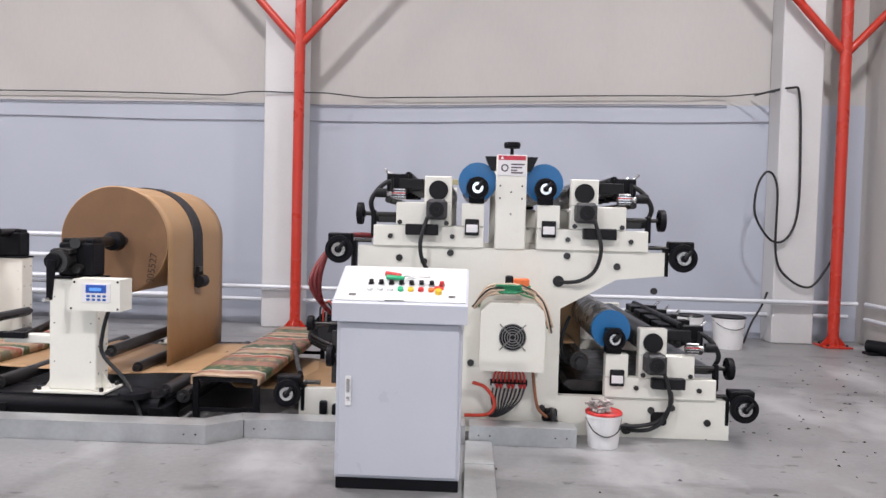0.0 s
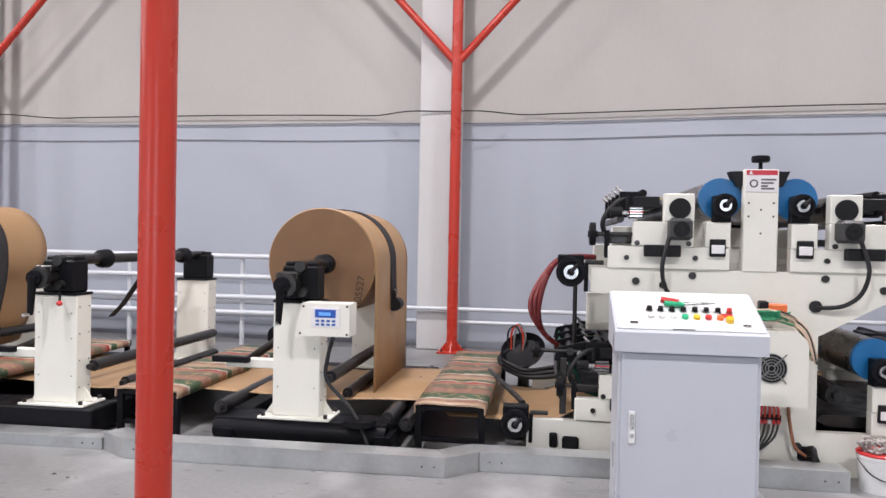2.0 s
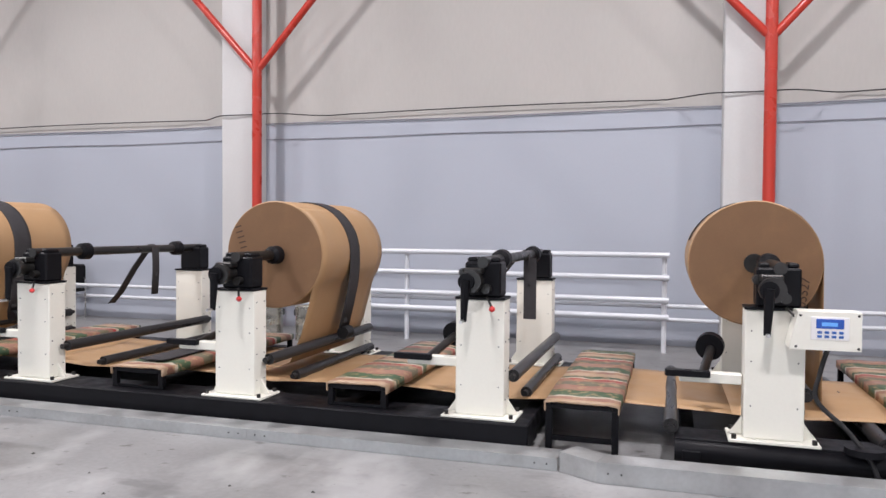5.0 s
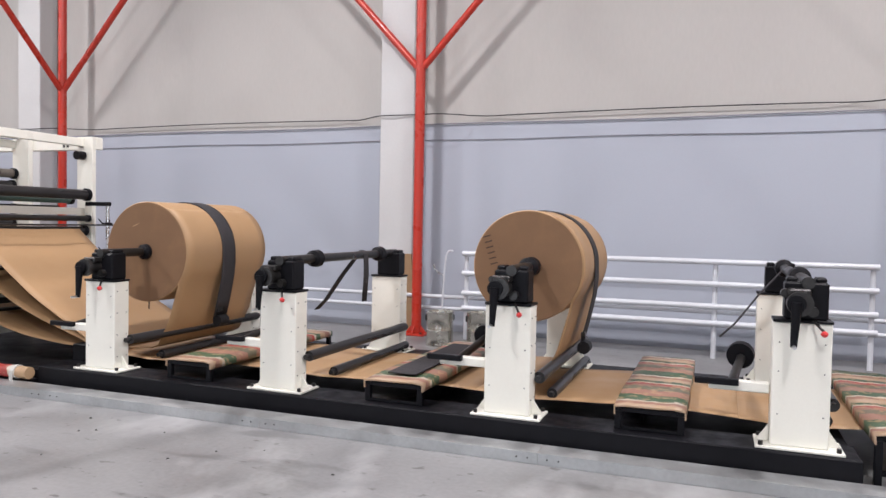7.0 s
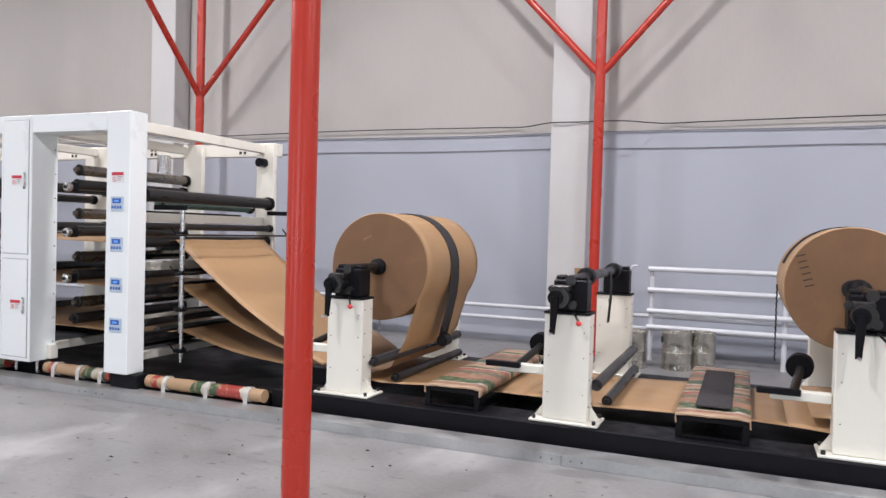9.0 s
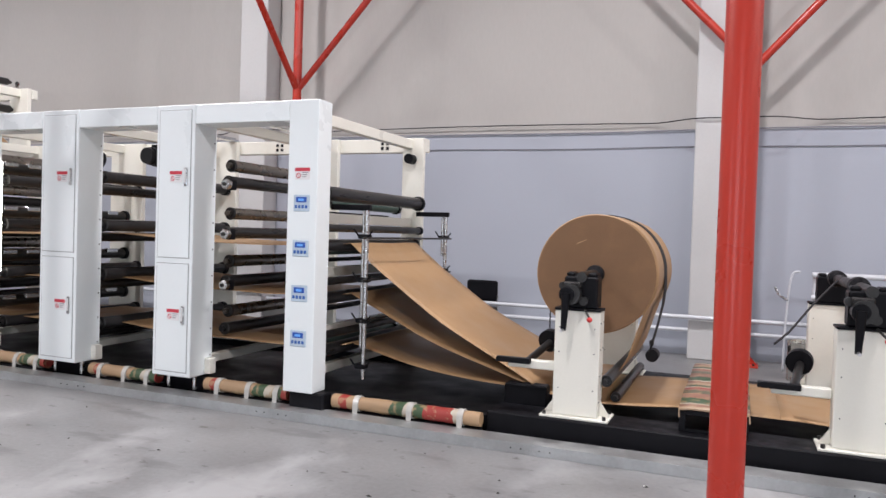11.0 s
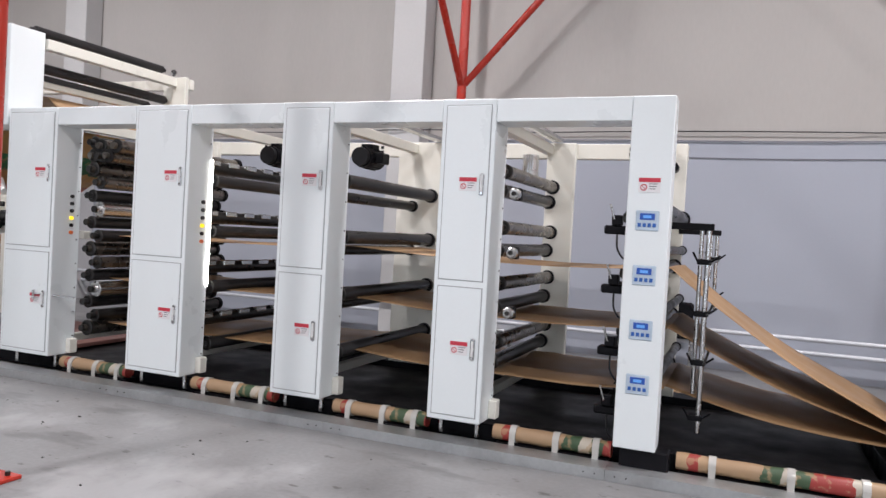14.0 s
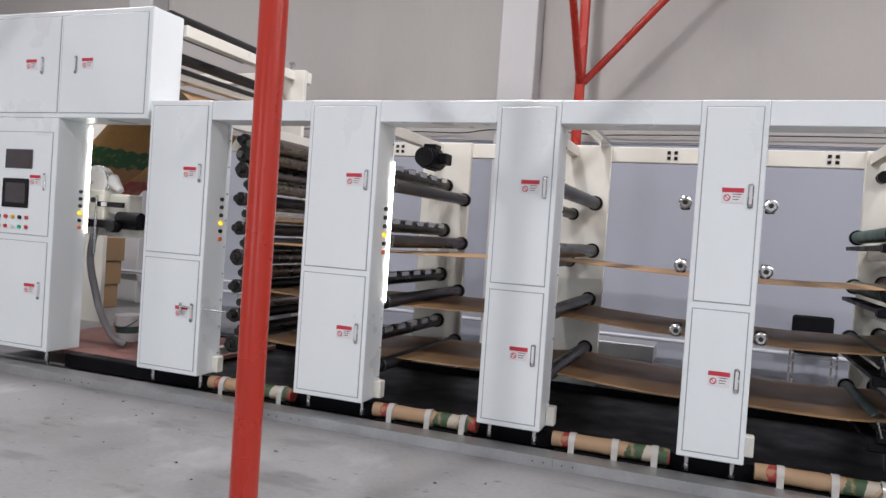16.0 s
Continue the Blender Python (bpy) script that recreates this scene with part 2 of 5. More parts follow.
def rod(bm, a, b, r, n=16, r2=None, caps=True):
    a, b = Vector(a), Vector(b)
    d = (b - a).normalized()
    u = d.orthogonal().normalized()
    v = d.cross(u)
    r2 = r if r2 is None else r2
    ra, rb = [], []
    for i in range(n):
        k = 2 * math.pi * i / n
        o = u * math.cos(k) + v * math.sin(k)
        ra.append(bm.verts.new(a + o * r))
        rb.append(bm.verts.new(b + o * r2))
    for i in range(n):
        f = bm.faces.new((ra[i], ra[(i + 1) % n], rb[(i + 1) % n], rb[i]))
        f.smooth = True
    if caps:
        for f in (bm.faces.new(ra[::-1]), bm.faces.new(rb)):
            for e in f.edges:
                e.smooth = False
    return bm


def tube(bm, pts, r, n=8, sub=6):
    """A bent round bar through the points, smoothed."""
    p = [Vector(q) for q in pts]
    line = []
    for i in range(len(p) - 1):
        p0, p1, p2, p3 = p[max(i - 1, 0)], p[i], p[i + 1], p[min(i + 2, len(p) - 1)]
        for k in range(sub):
            t = k / sub
            line.append(0.5 * ((2 * p1) + (p2 - p0) * t + (2 * p0 - 5 * p1 + 4 * p2 - p3) * t * t + (3 * p1 - p0 - 3 * p2 + p3) * t ** 3))
    line.append(p[-1])
    rings, u = [], None
    for i, c in enumerate(line):
        d = (line[min(i + 1, len(line) - 1)] - line[max(i - 1, 0)])
        d = d.normalized() if d.length > 1e-6 else Vector((0, 0, 1))
        u = d.orthogonal().normalized() if u is None else (u - d * u.dot(d)).normalized()
        v = d.cross(u)
        rings.append([bm.verts.new(c + (u * math.cos(2 * math.pi * k / n) + v * math.sin(2 * math.pi * k / n)) * r) for k in range(n)])
    for a, b in zip(rings, rings[1:]):
        for k in range(n):
            f = bm.faces.new((a[k], a[(k + 1) % n], b[(k + 1) % n], b[k]))
            f.smooth = True
    bm.faces.new(rings[0][::-1])
    bm.faces.new(rings[-1])
    return bm


def prism(bm, outline, y0, y1):
    """An outline in x and z, from y0 to y1."""
    a = [bm.verts.new((x, y0, z)) for x, z in outline]
    b = [bm.verts.new((x, y1, z)) for x, z in outline]
    n = len(outline)
    bm.faces.new(a)
    bm.faces.new(b[::-1])
    for i in range(n):
        bm.faces.new((a[i], b[i], b[(i + 1) % n], a[(i + 1) % n]))
    bmesh.ops.recalc_face_normals(bm, faces=bm.faces)
    return bm


def sheet(bm, line, y0, y1, thick=0.004, waves=0.0, n=10):
    """A web of paper that follows a line in x and z, with a little thickness and slack."""
    p = [Vector((x, 0, z)) for x, z in line]
    rows = []
    for i, c in enumerate(p):
        d = (p[min(i + 1, len(p) - 1)] - p[max(i - 1, 0)]).normalized()
        nrm = Vector((-d.z, 0, d.x))
        top, low = [], []
        for k in range(n + 1):
            y = y0 + (y1 - y0) * k / n
            w = waves * noise.noise(Vector((c.x * 2.1, y * 2.3, c.z * 2)))
            q = c + nrm * w
            top.append(bm.verts.new((q.x, y, q.z)))
            q = q - nrm * thick
            low.append(bm.verts.new((q.x, y, q.z)))
        rows.append((top, low))
    for (t0, l0), (t1, l1) in zip(rows, rows[1:]):
        for k in range(n):
            bm.faces.new((t0[k], t0[k + 1], t1[k + 1], t1[k])).smooth = True
            bm.faces.new((l0[k], l1[k], l1[k + 1], l0[k + 1])).smooth = True
        bm.faces.new((t0[0], t1[0], l1[0], l0[0]))
        bm.faces.new((t0[n], l0[n], l1[n], t1[n]))
    for t, l in (rows[0], rows[-1]):
        for k in range(n):
            bm.faces.new((t[k], l[k], l[k + 1], t[k + 1]))
    bmesh.ops.recalc_face_normals(bm, faces=bm.faces)
    return bm


def lathe(bm, c, prof, axis="z", n=24):
    """A profile of (radius, height) turned round an axis through c."""
    rings = []
    for r, h in prof:
        ring = []
        for i in range(n):
            k = 2 * math.pi * i / n
            a, b = r * math.cos(k), r * math.sin(k)
            q = {"z": (a, b, h), "y": (a, h, b), "x": (h, a, b)}[axis]
            ring.append(bm.verts.new(Vector(c) + Vector(q)))
        rings.append(ring)
    for a, b in zip(rings, rings[1:]):
        for i in range(n):
            bm.faces.new((a[i], a[(i + 1) % n], b[(i + 1) % n], b[i])).smooth = True
    bm.faces.new(rings[0][::-1])
    bm.faces.new(rings[-1])
    for k, ring in enumerate(rings):
        if 0 < k < len(rings) - 1:
            a, b, c2 = (Vector(prof[k + o]) for o in (-1, 0, 1))
            if (b - a).angle(c2 - b, 0) < 0.6:
                continue
        for i in range(n):
            e = bm.edges.get((ring[i], ring[(i + 1) % n]))
            e.smooth = False
    bmesh.ops.recalc_face_normals(bm, faces=bm.faces)
    return bm


def ring(bm, c, r, wire, n=20, sides=6):
    """A wire ring in the plane of x and z."""
    loops = []
    for i in range(n):
        a = 2 * math.pi * i / n
        loops.append([bm.verts.new((c[0] + (r + wire * math.cos(2 * math.pi * k / sides)) * math.cos(a), c[1] + wire * math.sin(2 * math.pi * k / sides), c[2] + (r + wire * math.cos(2 * math.pi * k / sides)) * math.sin(a))) for k in range(sides)])
    for i in range(n):
        a, b = loops[i], loops[(i + 1) % n]
        for k in range(sides):
            bm.faces.new((a[k], a[(k + 1) % sides], b[(k + 1) % sides], b[k])).smooth = True
    bmesh.ops.recalc_face_normals(bm, faces=bm.faces)
    return bm


def B():
    return bmesh.new()


def part(name, bm, mat, parent=None, label=""):
    me = bpy.data.meshes.new(name)
    bm.normal_update()
    bm.to_mesh(me)
    bm.free()
    me.materials.append(mat)
    ob = new(name, me)
    if parent:
        ob.parent = parent
    return tagged(ob, label)


def thing(name, at, label, category, group=""):
    ob = new(name)
    ob.empty_display_size = 0.1
    ob.location = at
    return tagged(ob, label, category, group)


def structure(name, bm, mat, label, parent=None):
    return tagged(part(name, bm, mat, parent), label, "", "", "structure")

# ---- the hall ----
WALL_Y, X0, X1, Y0, TOP = 9.35, -26.0, 4.5, -8.6, 7.6
structure("floor", box(B(), X0, X1, Y0, WALL_Y, -0.2, 0, 0), CONCRETE, "grey trowelled concrete floor with stains and scuffs")
structure("wall_north_lower", prism(B(), [(X0, 0), (X1, 0), (X1, 2.93), (-2.4, 2.80), (X0, 2.80)], WALL_Y, WALL_Y + 0.011), WALL_LOW, "pale bluish white painted lower wall")
structure("wall_north_upper", box(B(), X0, X1, WALL_Y + 0.012, WALL_Y + 0.25, 0, TOP, 0), WALL_TOP, "beige grey plastered upper wall")
structure("wall_east", box(B(), X1, X1 + 0.25, Y0, WALL_Y + 0.25, 0, TOP, 0), WALL_TOP, "beige grey plastered end wall")
structure("wall_west", box(B(), X0 - 0.25, X0, Y0, WALL_Y + 0.25, 0, TOP, 0), WALL_TOP, "beige grey plastered end wall")
# unseen south wall, its three openings invented to go with the fill lamps
bm = B()
edges = [X0] + [v for g in FILL_OPENINGS for v in (g - 2.0, g + 2.0)] + [X1]
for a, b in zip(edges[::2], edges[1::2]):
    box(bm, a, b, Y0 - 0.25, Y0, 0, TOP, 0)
for g in FILL_OPENINGS:
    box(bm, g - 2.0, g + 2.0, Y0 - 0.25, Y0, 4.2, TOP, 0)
structure("wall_south", bm, WALL_TOP, "unseen plastered wall with three openings added for fill light")
# glowing panels added behind these openings
for g in FILL_OPENINGS:
    structure("backdrop", box(B(), g - 2.6, g + 2.6, Y0 - 1.2, Y0 - 1.1, 0, 4.6, 0), FILL_GLOW, "plain glowing panel added outside a fill opening")
structure("ceiling", box(B(), X0 - 0.25, X1 + 0.25, Y0 - 0.25, WALL_Y + 0.25, TOP, TOP + 0.15, 0), CEILING, "pale sheet metal ceiling")
for k, px in enumerate((3.33, -2.90, -9.34, -16.02, -22.4)):
    structure("pillar_%d" % (k + 1), box(B(), px, px + 0.49, 9.0, WALL_Y - 0.003, 0, TOP, 0.012), PILLAR, "pale plastered wall pillar with chipped edges")

COLUMN_R = 0.064


def red_column(x, y, braces):
    c = thing("steel_column", (x, y, 0), "round red painted steel column standing on a bolted base plate", "column", "red steel columns")
    part("shaft", rod(B(), (0, 0, 0.02), (0, 0, TOP - 0.02), COLUMN_R, 28), RED, c)
    part("base_plate", box(B(), -0.16, 0.16, -0.16, 0.16, 0.0, 0.022), RED, c)
    for sx, sy in ((1, 0), (-1, 0), (0, 1), (0, -1)):
        bm = B()
        w = 0.006
        v = [bm.verts.new((sx * a + (0 if sx else o), sy * a + (0 if sy else o), z)) for o in (-w, w) for a, z in ((0.06, 0.022), (0.145, 0.022), (0.062, 0.13))]
        for f in ((0, 1, 2), (5, 4, 3), (0, 3, 4, 1), (1, 4, 5, 2), (2, 5, 3, 0)):
            bm.faces.new([v[i] for i in f])
        bmesh.ops.recalc_face_normals(bm, faces=bm.faces)
        part("gusset", bm, RED, c)
    for sx, sy in ((0.11, 0.11), (-0.11, 0.11), (0.11, -0.11), (-0.11, -0.11)):
        part("bolt", rod(B(), (sx, sy, 0.02), (sx, sy, 0.045), 0.014, 6), IRON, c)
    for dx, dy in braces:
        part("brace", rod(B(), (dx * 0.04, dy * 0.04, 3.48), (dx * 3.25, dy * 3.25, 6.95), 0.046, 16), RED, c)
    return c


for x in (4.0, -2.44, -8.71):
    red_column(x, 8.87, ((1, 0), (-1, 0)))
red_column(-14.89, 8.87, ((1, 0), (0, -1)))
for x, y in ((3.6, 2.55), (-2.71, 2.70), (-8.81, 2.56), (-15.03, 2.42), (-21.2, 2.4)):
    red_column(x, y, ((1, 0), (-1, 0)))
for y in (2.55, 8.87):
    tagged(part("roof_beam", box(B(), X0, X1, y - 0.07, y + 0.07, 6.95, 7.15), RED), "red painted steel roof beam on the columns", "beam", "roof beams")
for lx in LAMP_X:
    for ly in (4.9, -1.6):
        hb = thing("high_bay_lamp", (lx if ly > 0 else lx - 0.7, ly, 7.08), "round high bay lamp hung under the ceiling", "lamp", "high bay lamps")
        part("housing", lathe(B(), (0, 0, 0), [(0.26, 0), (0.22, 0.08), (0.10, 0.2), (0.06, 0.26)]), BLACK, hb)
        part("hook", rod(B(), (0, 0, 0.25), (0, 0, 0.52), 0.015), IRON, hb)

# cables and pipes along the wall, rising a little towards the east end


def rise(x):
    return 0.019 * max(0.0, x + 2.4)


bm = B()
tube(bm, [(x, 9.30 if not any(p - 0.3 < x < p + 0.9 for p in (3.33, -2.90, -9.34, -16.02, -22.4)) else 8.98, 2.90 + rise(x) + 0.012 * math.sin(x * 0.9)) for x in [X0 + 0.45 * i for i in range(66)]], 0.008, 6, 3)
tagged(part("wall_cable", bm, CABLE), "long black electric cable strung along the wall", "cable")
bm = B()
tube(bm, [(x, 9.325, 2.80 + rise(x) + 0.008 * math.sin(x * 1.3)) for x in [X0 + 0.6 * i for i in range(49)]], 0.008, 6, 2)
tagged(part("wall_conduit", bm, LINE), "thin grey conduit along the wall", "conduit")
# dull grey strand drawn where the black wall cable casts its shadow
bm = B()
tube(bm, [(x, 9.335, 2.592 + rise(x) + 0.007 * math.sin(x * 1.9 + 0.5)) for x in [X0 + 0.6 * i for i in range(50)]], 0.006, 6, 2)
tagged(part("cable_shadow_line", bm, LINE), "thin grey strand that stands in for the wall cable shadow", "cable")
for z in (0.51, 0.33):
    bm = B()
    rod(bm, (X0, 9.16 if z < 0.4 else 8.94, z), (X1 - 0.2, 9.16 if z < 0.4 else 8.94, z), 0.026)
    tagged(part("wall_pipe", bm, PIPE), "pale painted steel pipe running low along the wall", "pipe", "wall pipes")
    bm = B()
    rod(bm, (X1 - 0.12, 8.9, z), (X1 - 0.12, 0, z), 0.026)
    tagged(part("wall_pipe", bm, PIPE), "pale painted steel pipe running low along the end wall", "pipe", "wall pipes")
rack = thing("pipe_rack", (-5.8, 8.75, 0), "pale steel pipe rack of horizontal rails leaning by the wall", "rack")
for z in (1.09, 0.84, 0.59, 0.40):
    part("rail", rod(B(), (-2.24, 0, z), (2.35, 0, z), 0.032), PIPE, rack)
for x in (-2.2, -0.75, 0.75, 2.3):
    part("upright", rod(B(), (x, 0.045, 0), (x, 0.045, 1.1), 0.028), PIPE, rack)
bm = B()
tube(bm, [(3.12, 9.28, 3.02), (3.42, 8.97, 3.06), (3.52, 8.95, 2.98), (3.56, 8.95, 2.35), (3.56, 8.95, 1.6), (3.44, 8.95, 1.27), (3.25, 8.95, 1.25), (3.06, 8.95, 1.55), (3.08, 8.95, 1.9), (3.2, 8.95, 2.06), (3.31, 8.95, 1.85), (3.32, 8.95, 1.1), (3.45, 8.95, 0.82), (3.75, 8.95, 0.70), (4.02, 9.0, 1.05)], 0.014, 8, 8)
tagged(part("hanging_cable", bm, CABLE), "loose black cable hanging in loops on the pillar", "cable")
bm = B()
tube(bm, [(3.25, 8.97, 0.62), (3.18, 8.95, 0.45), (3.05, 8.9, 0.25), (2.95, 8.85, 0.015)], 0.013)
tagged(part("hanging_cable", bm, CABLE), "short black cable dropping to the floor", "cable")

crumbs = random.Random(21)
bm = B()
for k in range(230):
    if k < 150:
        x, y = crumbs.uniform(1.2, 4.2), crumbs.uniform(3.4, 8.0)
    else:
        x, y = crumbs.uniform(-20, 1.0), crumbs.uniform(2.6, 4.1)
    w, d = crumbs.uniform(0.005, 0.022), crumbs.uniform(0.004, 0.014)
    a = crumbs.uniform(0, 3.1)
    base = [bm.verts.new((x + w * math.cos(a + q * 1.57) * (1 if q % 2 else 0.6), y + d * math.sin(a + q * 1.57), 0.0005)) for q in range(4)]
    top = bm.verts.new((x, y, 0.004 + w * 0.3))
    for q in range(4):
        bm.faces.new((base[q], base[(q + 1) % 4], top))
tagged(part("floor_crumbs", bm, IRON), "small dark crumbs and chips scattered on the concrete", "debris", "", "stuff")

# galvanised cable trunking in front of the machines
TRUNK_LOW = [(-25.9, 4.20), (-18.0, 4.24), (-12.0, 4.30), (-4.03, 4.40)]
TRUNK = [(-4.02, 4.40), (-3.80, 4.27), (-1.86, 4.30), (-1.68, 4.46), (-0.32, 4.50)]
trunk = thing("cable_trunking", (0, 0, 0), "galvanised sheet metal cable trunking laid on the floor", "trunking")


def trunk_line(line, h=0.115, w=0.16):
    """A run of channels with covers, mitred at the bends."""
    pts = [Vector((*q, 0)) for q in line]
    dirs = [(b - a).normalized() for a, b in zip(pts, pts[1:])]
    back = []
    for i, q in enumerate(pts):
        d0, d1 = dirs[max(i - 1, 0)], dirs[min(i, len(dirs) - 1)]
        n0, n1 = Vector((-d0.y, d0.x, 0)), Vector((-d1.y, d1.x, 0))
        m = (n0 + n1).normalized()
        back.append(q + m * (w / max(0.5, m.dot(n0))))
    for a, b, c, e in zip(pts, pts[1:], back, back[1:]):
        n = int(max(1, round((b - a).length / 2.0)))
        d = (b - a).normalized()
        for i in range(n):
            p, q = a.lerp(b, i / n), a.lerp(b, (i + 1) / n) - d * 0.002
            p2, q2 = c.lerp(e, i / n), c.lerp(e, (i + 1) / n) - d * 0.002
            inn = Vector((-d.y, d.x, 0)) * 0.004
            for z0, z1, o, name in ((0.0, h - 0.012, 1, "channel"), (h - 0.012, h, 0, "cover")):
                bm = B()
                ring = [p + inn * o, q + inn * o, q2, p2]
                lo = [bm.verts.new((v.x, v.y, z0)) for v in ring]
                hi = [bm.verts.new((v.x, v.y, z1)) for v in ring]
                bm.faces.new(lo[::-1])
                bm.faces.new(hi)
                for k in range(4):
                    bm.faces.new((lo[k], lo[(k + 1) % 4], hi[(k + 1) % 4], hi[k]))
                part(name, bm, GALV, trunk)
            if (q - p).length > 0.4:
                for t in (0.06, 0.13):
                    for v in (p + d * t, q - d * t):
                        part("screw", rod(B(), v + Vector((0, 0.006, h * 0.5)), v + Vector((0, -0.001, h * 0.5)), 0.005, 8), IRON, trunk)


trunk_line(TRUNK_LOW, 0.072, 0.185)
trunk_line(TRUNK)
trunk_line([(-0.30, 4.50), (0.36, 4.50)])
plate = thing("cover_plate", (-0.24, 0, 0), "flat steel cover plate over a floor cable run", "cover plate")
part("plate", box(B(), -0.082, 0.082, 3.25, 4.485, 0.0, 0.03, 0.004), GALV, plate)
for y in (3.45, 4.05):
    part("seam_strip", box(B(), -0.084, 0.084, y, y + 0.03, 0.0301, 0.033, 0), GALV, plate)

board = thing("leaning_board", (-8.80, 8.955, 0), "narrow brown board leaning against the pillar", "board")
bm = box(B(), -0.07, 0.07, -0.012, 0.012, 0.0, 1.05, 0.003)
for vert in bm.verts:
    vert.co.x += -0.10 * vert.co.z / 1.05
part("plank", bm, material("raw_brown_board", (0.30, 0.19, 0.10), 0.7, 0, 0.12, 6), board)
valve = thing("water_valve", (-8.30, 8.72, 0), "thin upright pipe with a small tap beside the rack", "pipe")
part("pipe", tube(B(), [(0, 0, 0), (0.01, 0, 0.5), (0.05, 0, 1.05), (0.14, 0, 1.12)], 0.012), PIPE, valve)
part("tap", tube(B(), [(0.02, -0.01, 0.80), (-0.07, -0.03, 0.86), (-0.11, -0.03, 0.94)], 0.012), STEEL, valve)

# ---- unwind stands ----


def roller(bm, x, z, y0, y1, r, neck=0.5):
    rod(bm, (x, y0, z), (x, y1, z), r, 20)
    rod(bm, (x, y0 - 0.05, z), (x, y0, z), r * neck, 12)
    rod(bm, (x, y1, z), (x, y1 + 0.05, z), r * neck, 12)
    return bm


POST_W, Z0, SY = 0.31, 0.19, 4.68
REAR = 1.89


def unwind_stand(x):
    s = thing("unwind_stand", (x, SY, Z0), "cream steel unwind stand with black chuck heads and a shaft", "roll stand", "unwind stands")
    h = 0.738
    for k, y in enumerate((0.0, REAR)):
        post = part("post", box(B(), -POST_W / 2, POST_W / 2, y, y + 0.16, 0.016, h, 0.006), CREAM, s)
        part("foot_plate", box(B(), -0.235, 0.235, y - 0.05, y + 0.21, 0, 0.016, 0.003), CREAM, s)
        for sx in (-1, 1):
            g = prism(B(), [(sx * 0.156, 0.018), (sx * 0.225, 0.018), (sx * 0.156, 0.12)], y + 0.08, y + 0.095)
            part("gusset", g, CREAM, s)
            for dy in (-0.025, 0.185):
                part("bolt", rod(B(), (sx * 0.205, y + dy, 0.016), (sx * 0.205, y + dy, 0.04), 0.014, 6), IRON, s)
        for zz in (0.12, 0.3, 0.48, 0.66):
            for dy in (0.03, 0.13):
                part("screw", rod(B(), (POST_W / 2 - 0.001, y + dy, zz), (POST_W / 2 + 0.004, y + dy, zz), 0.0045, 8), GREY_P, post)
        for zz in (0.2, 0.45, 0.62):
            for dx in (-0.12, 0.12):
                part("screw", rod(B(), (dx, y - 0.004, zz), (dx, y + 0.001, zz), 0.004, 8), GREY_P, post)
        head = part("chuck_head", box(B(), -0.10, 0.13, y + 0.0, y + 0.16, h + 0.016, h + 0.235, 0.012), BLACK, s, "black cast chuck head")
        bm = box(B(), -0.158, 0.158, y - 0.012, y + 0.172, h, h + 0.016, 0.003)
        part("head_plate", bm, BLACK, s)
        for dx in (-0.06, 0.09):
            part("bearing_cap", box(B(), dx - 0.03, dx + 0.03, y + 0.02, y + 0.14, h + 0.23, h + 0.262, 0.010), BLACK, head)
    # front drive: collar, geared clamp, crank and knob
    bm = B()
    rod(bm, (-0.03, -0.10, h + 0.12), (-0.03, 0.02, h + 0.12), 0.055, 20)
    rod(bm, (-0.03, -0.14, h + 0.12), (-0.03, -0.10, h + 0.12), 0.07, 20)
    rod(bm, (0.045, -0.05, h + 0.07), (0.045, 0.01, h + 0.07), 0.03, 14)
    rod(bm, (-0.10, -0.05, h + 0.17), (-0.10, 0.01, h + 0.17), 0.026, 14)
    box(bm, -0.09, 0.03, -0.09, 0.0, h + 0.16, h + 0.20, 0.008)
    part("clamp", bm, IRON, s)
    bm = B()
    rod(bm, (-0.05, -0.16, h + 0.12), (-0.05, -0.05, h + 0.12), 0.05, 16)
    rod(bm, (-0.05, -0.16, h + 0.13), (-0.06, -0.165, h - 0.12), 0.03, 12, 0.018)
    part("crank", bm, BLACK, s)
    part("crank_pin", rod(B(), (-0.06, -0.15, h - 0.115), (-0.06, -0.23, h - 0.115), 0.010, 10), STEEL, s)
    bm = rod(B(), (0.05, -0.03, h + 0.02), (0.10, -0.10, h - 0.035), 0.008, 8)
    lever = part("lever", bm, IRON, s)
    part("knob", lathe(B(), (0.10, -0.10, h - 0.045), [(0.004, -0.018), (0.016, -0.01), (0.02, 0), (0.016, 0.01), (0.004, 0.018)], "z", 14), RED_P, lever, "red plastic ball knob")
    # shaft with cones
    zc = 0.99 - 0.02
    part("shaft", rod(B(), (0.02, -0.02, zc), (0.02, REAR + 0.16, zc), 0.036, 20), IRON, s)
    for y in (0.50, REAR - 0.22):
        part("chuck_cone", lathe(B(), (0.02, y, zc), [(0.036, -0.06), (0.066, -0.04), (0.07, 0.03), (0.04, 0.06)], "y", 20), BLACK, s)
    # guide rollers between the two posts
    part("guide_roller", roller(B(), 0.185, 0.25, 0.14, REAR + 0.04, 0.040), RUBBER, s)
    part("guide_roller", roller(B(), 0.20, 0.07, 0.50, REAR + 0.04, 0.038), RUBBER, s)
    a = part("side_arm", box(B(), -0.50, -0.16, 0.06, 0.13, 0.30, 0.36, 0.006), CREAM, s)
    part("slide_rail", box(B(), -0.58, -0.33, 0.02, 0.065, 0.335, 0.375, 0.005), BLACK, a)
    part("edge_roller", rod(B(), (-0.37, 0.10, 0.34), (-0.30, 0.55, 0.44), 0.028, 14), IRON, a)
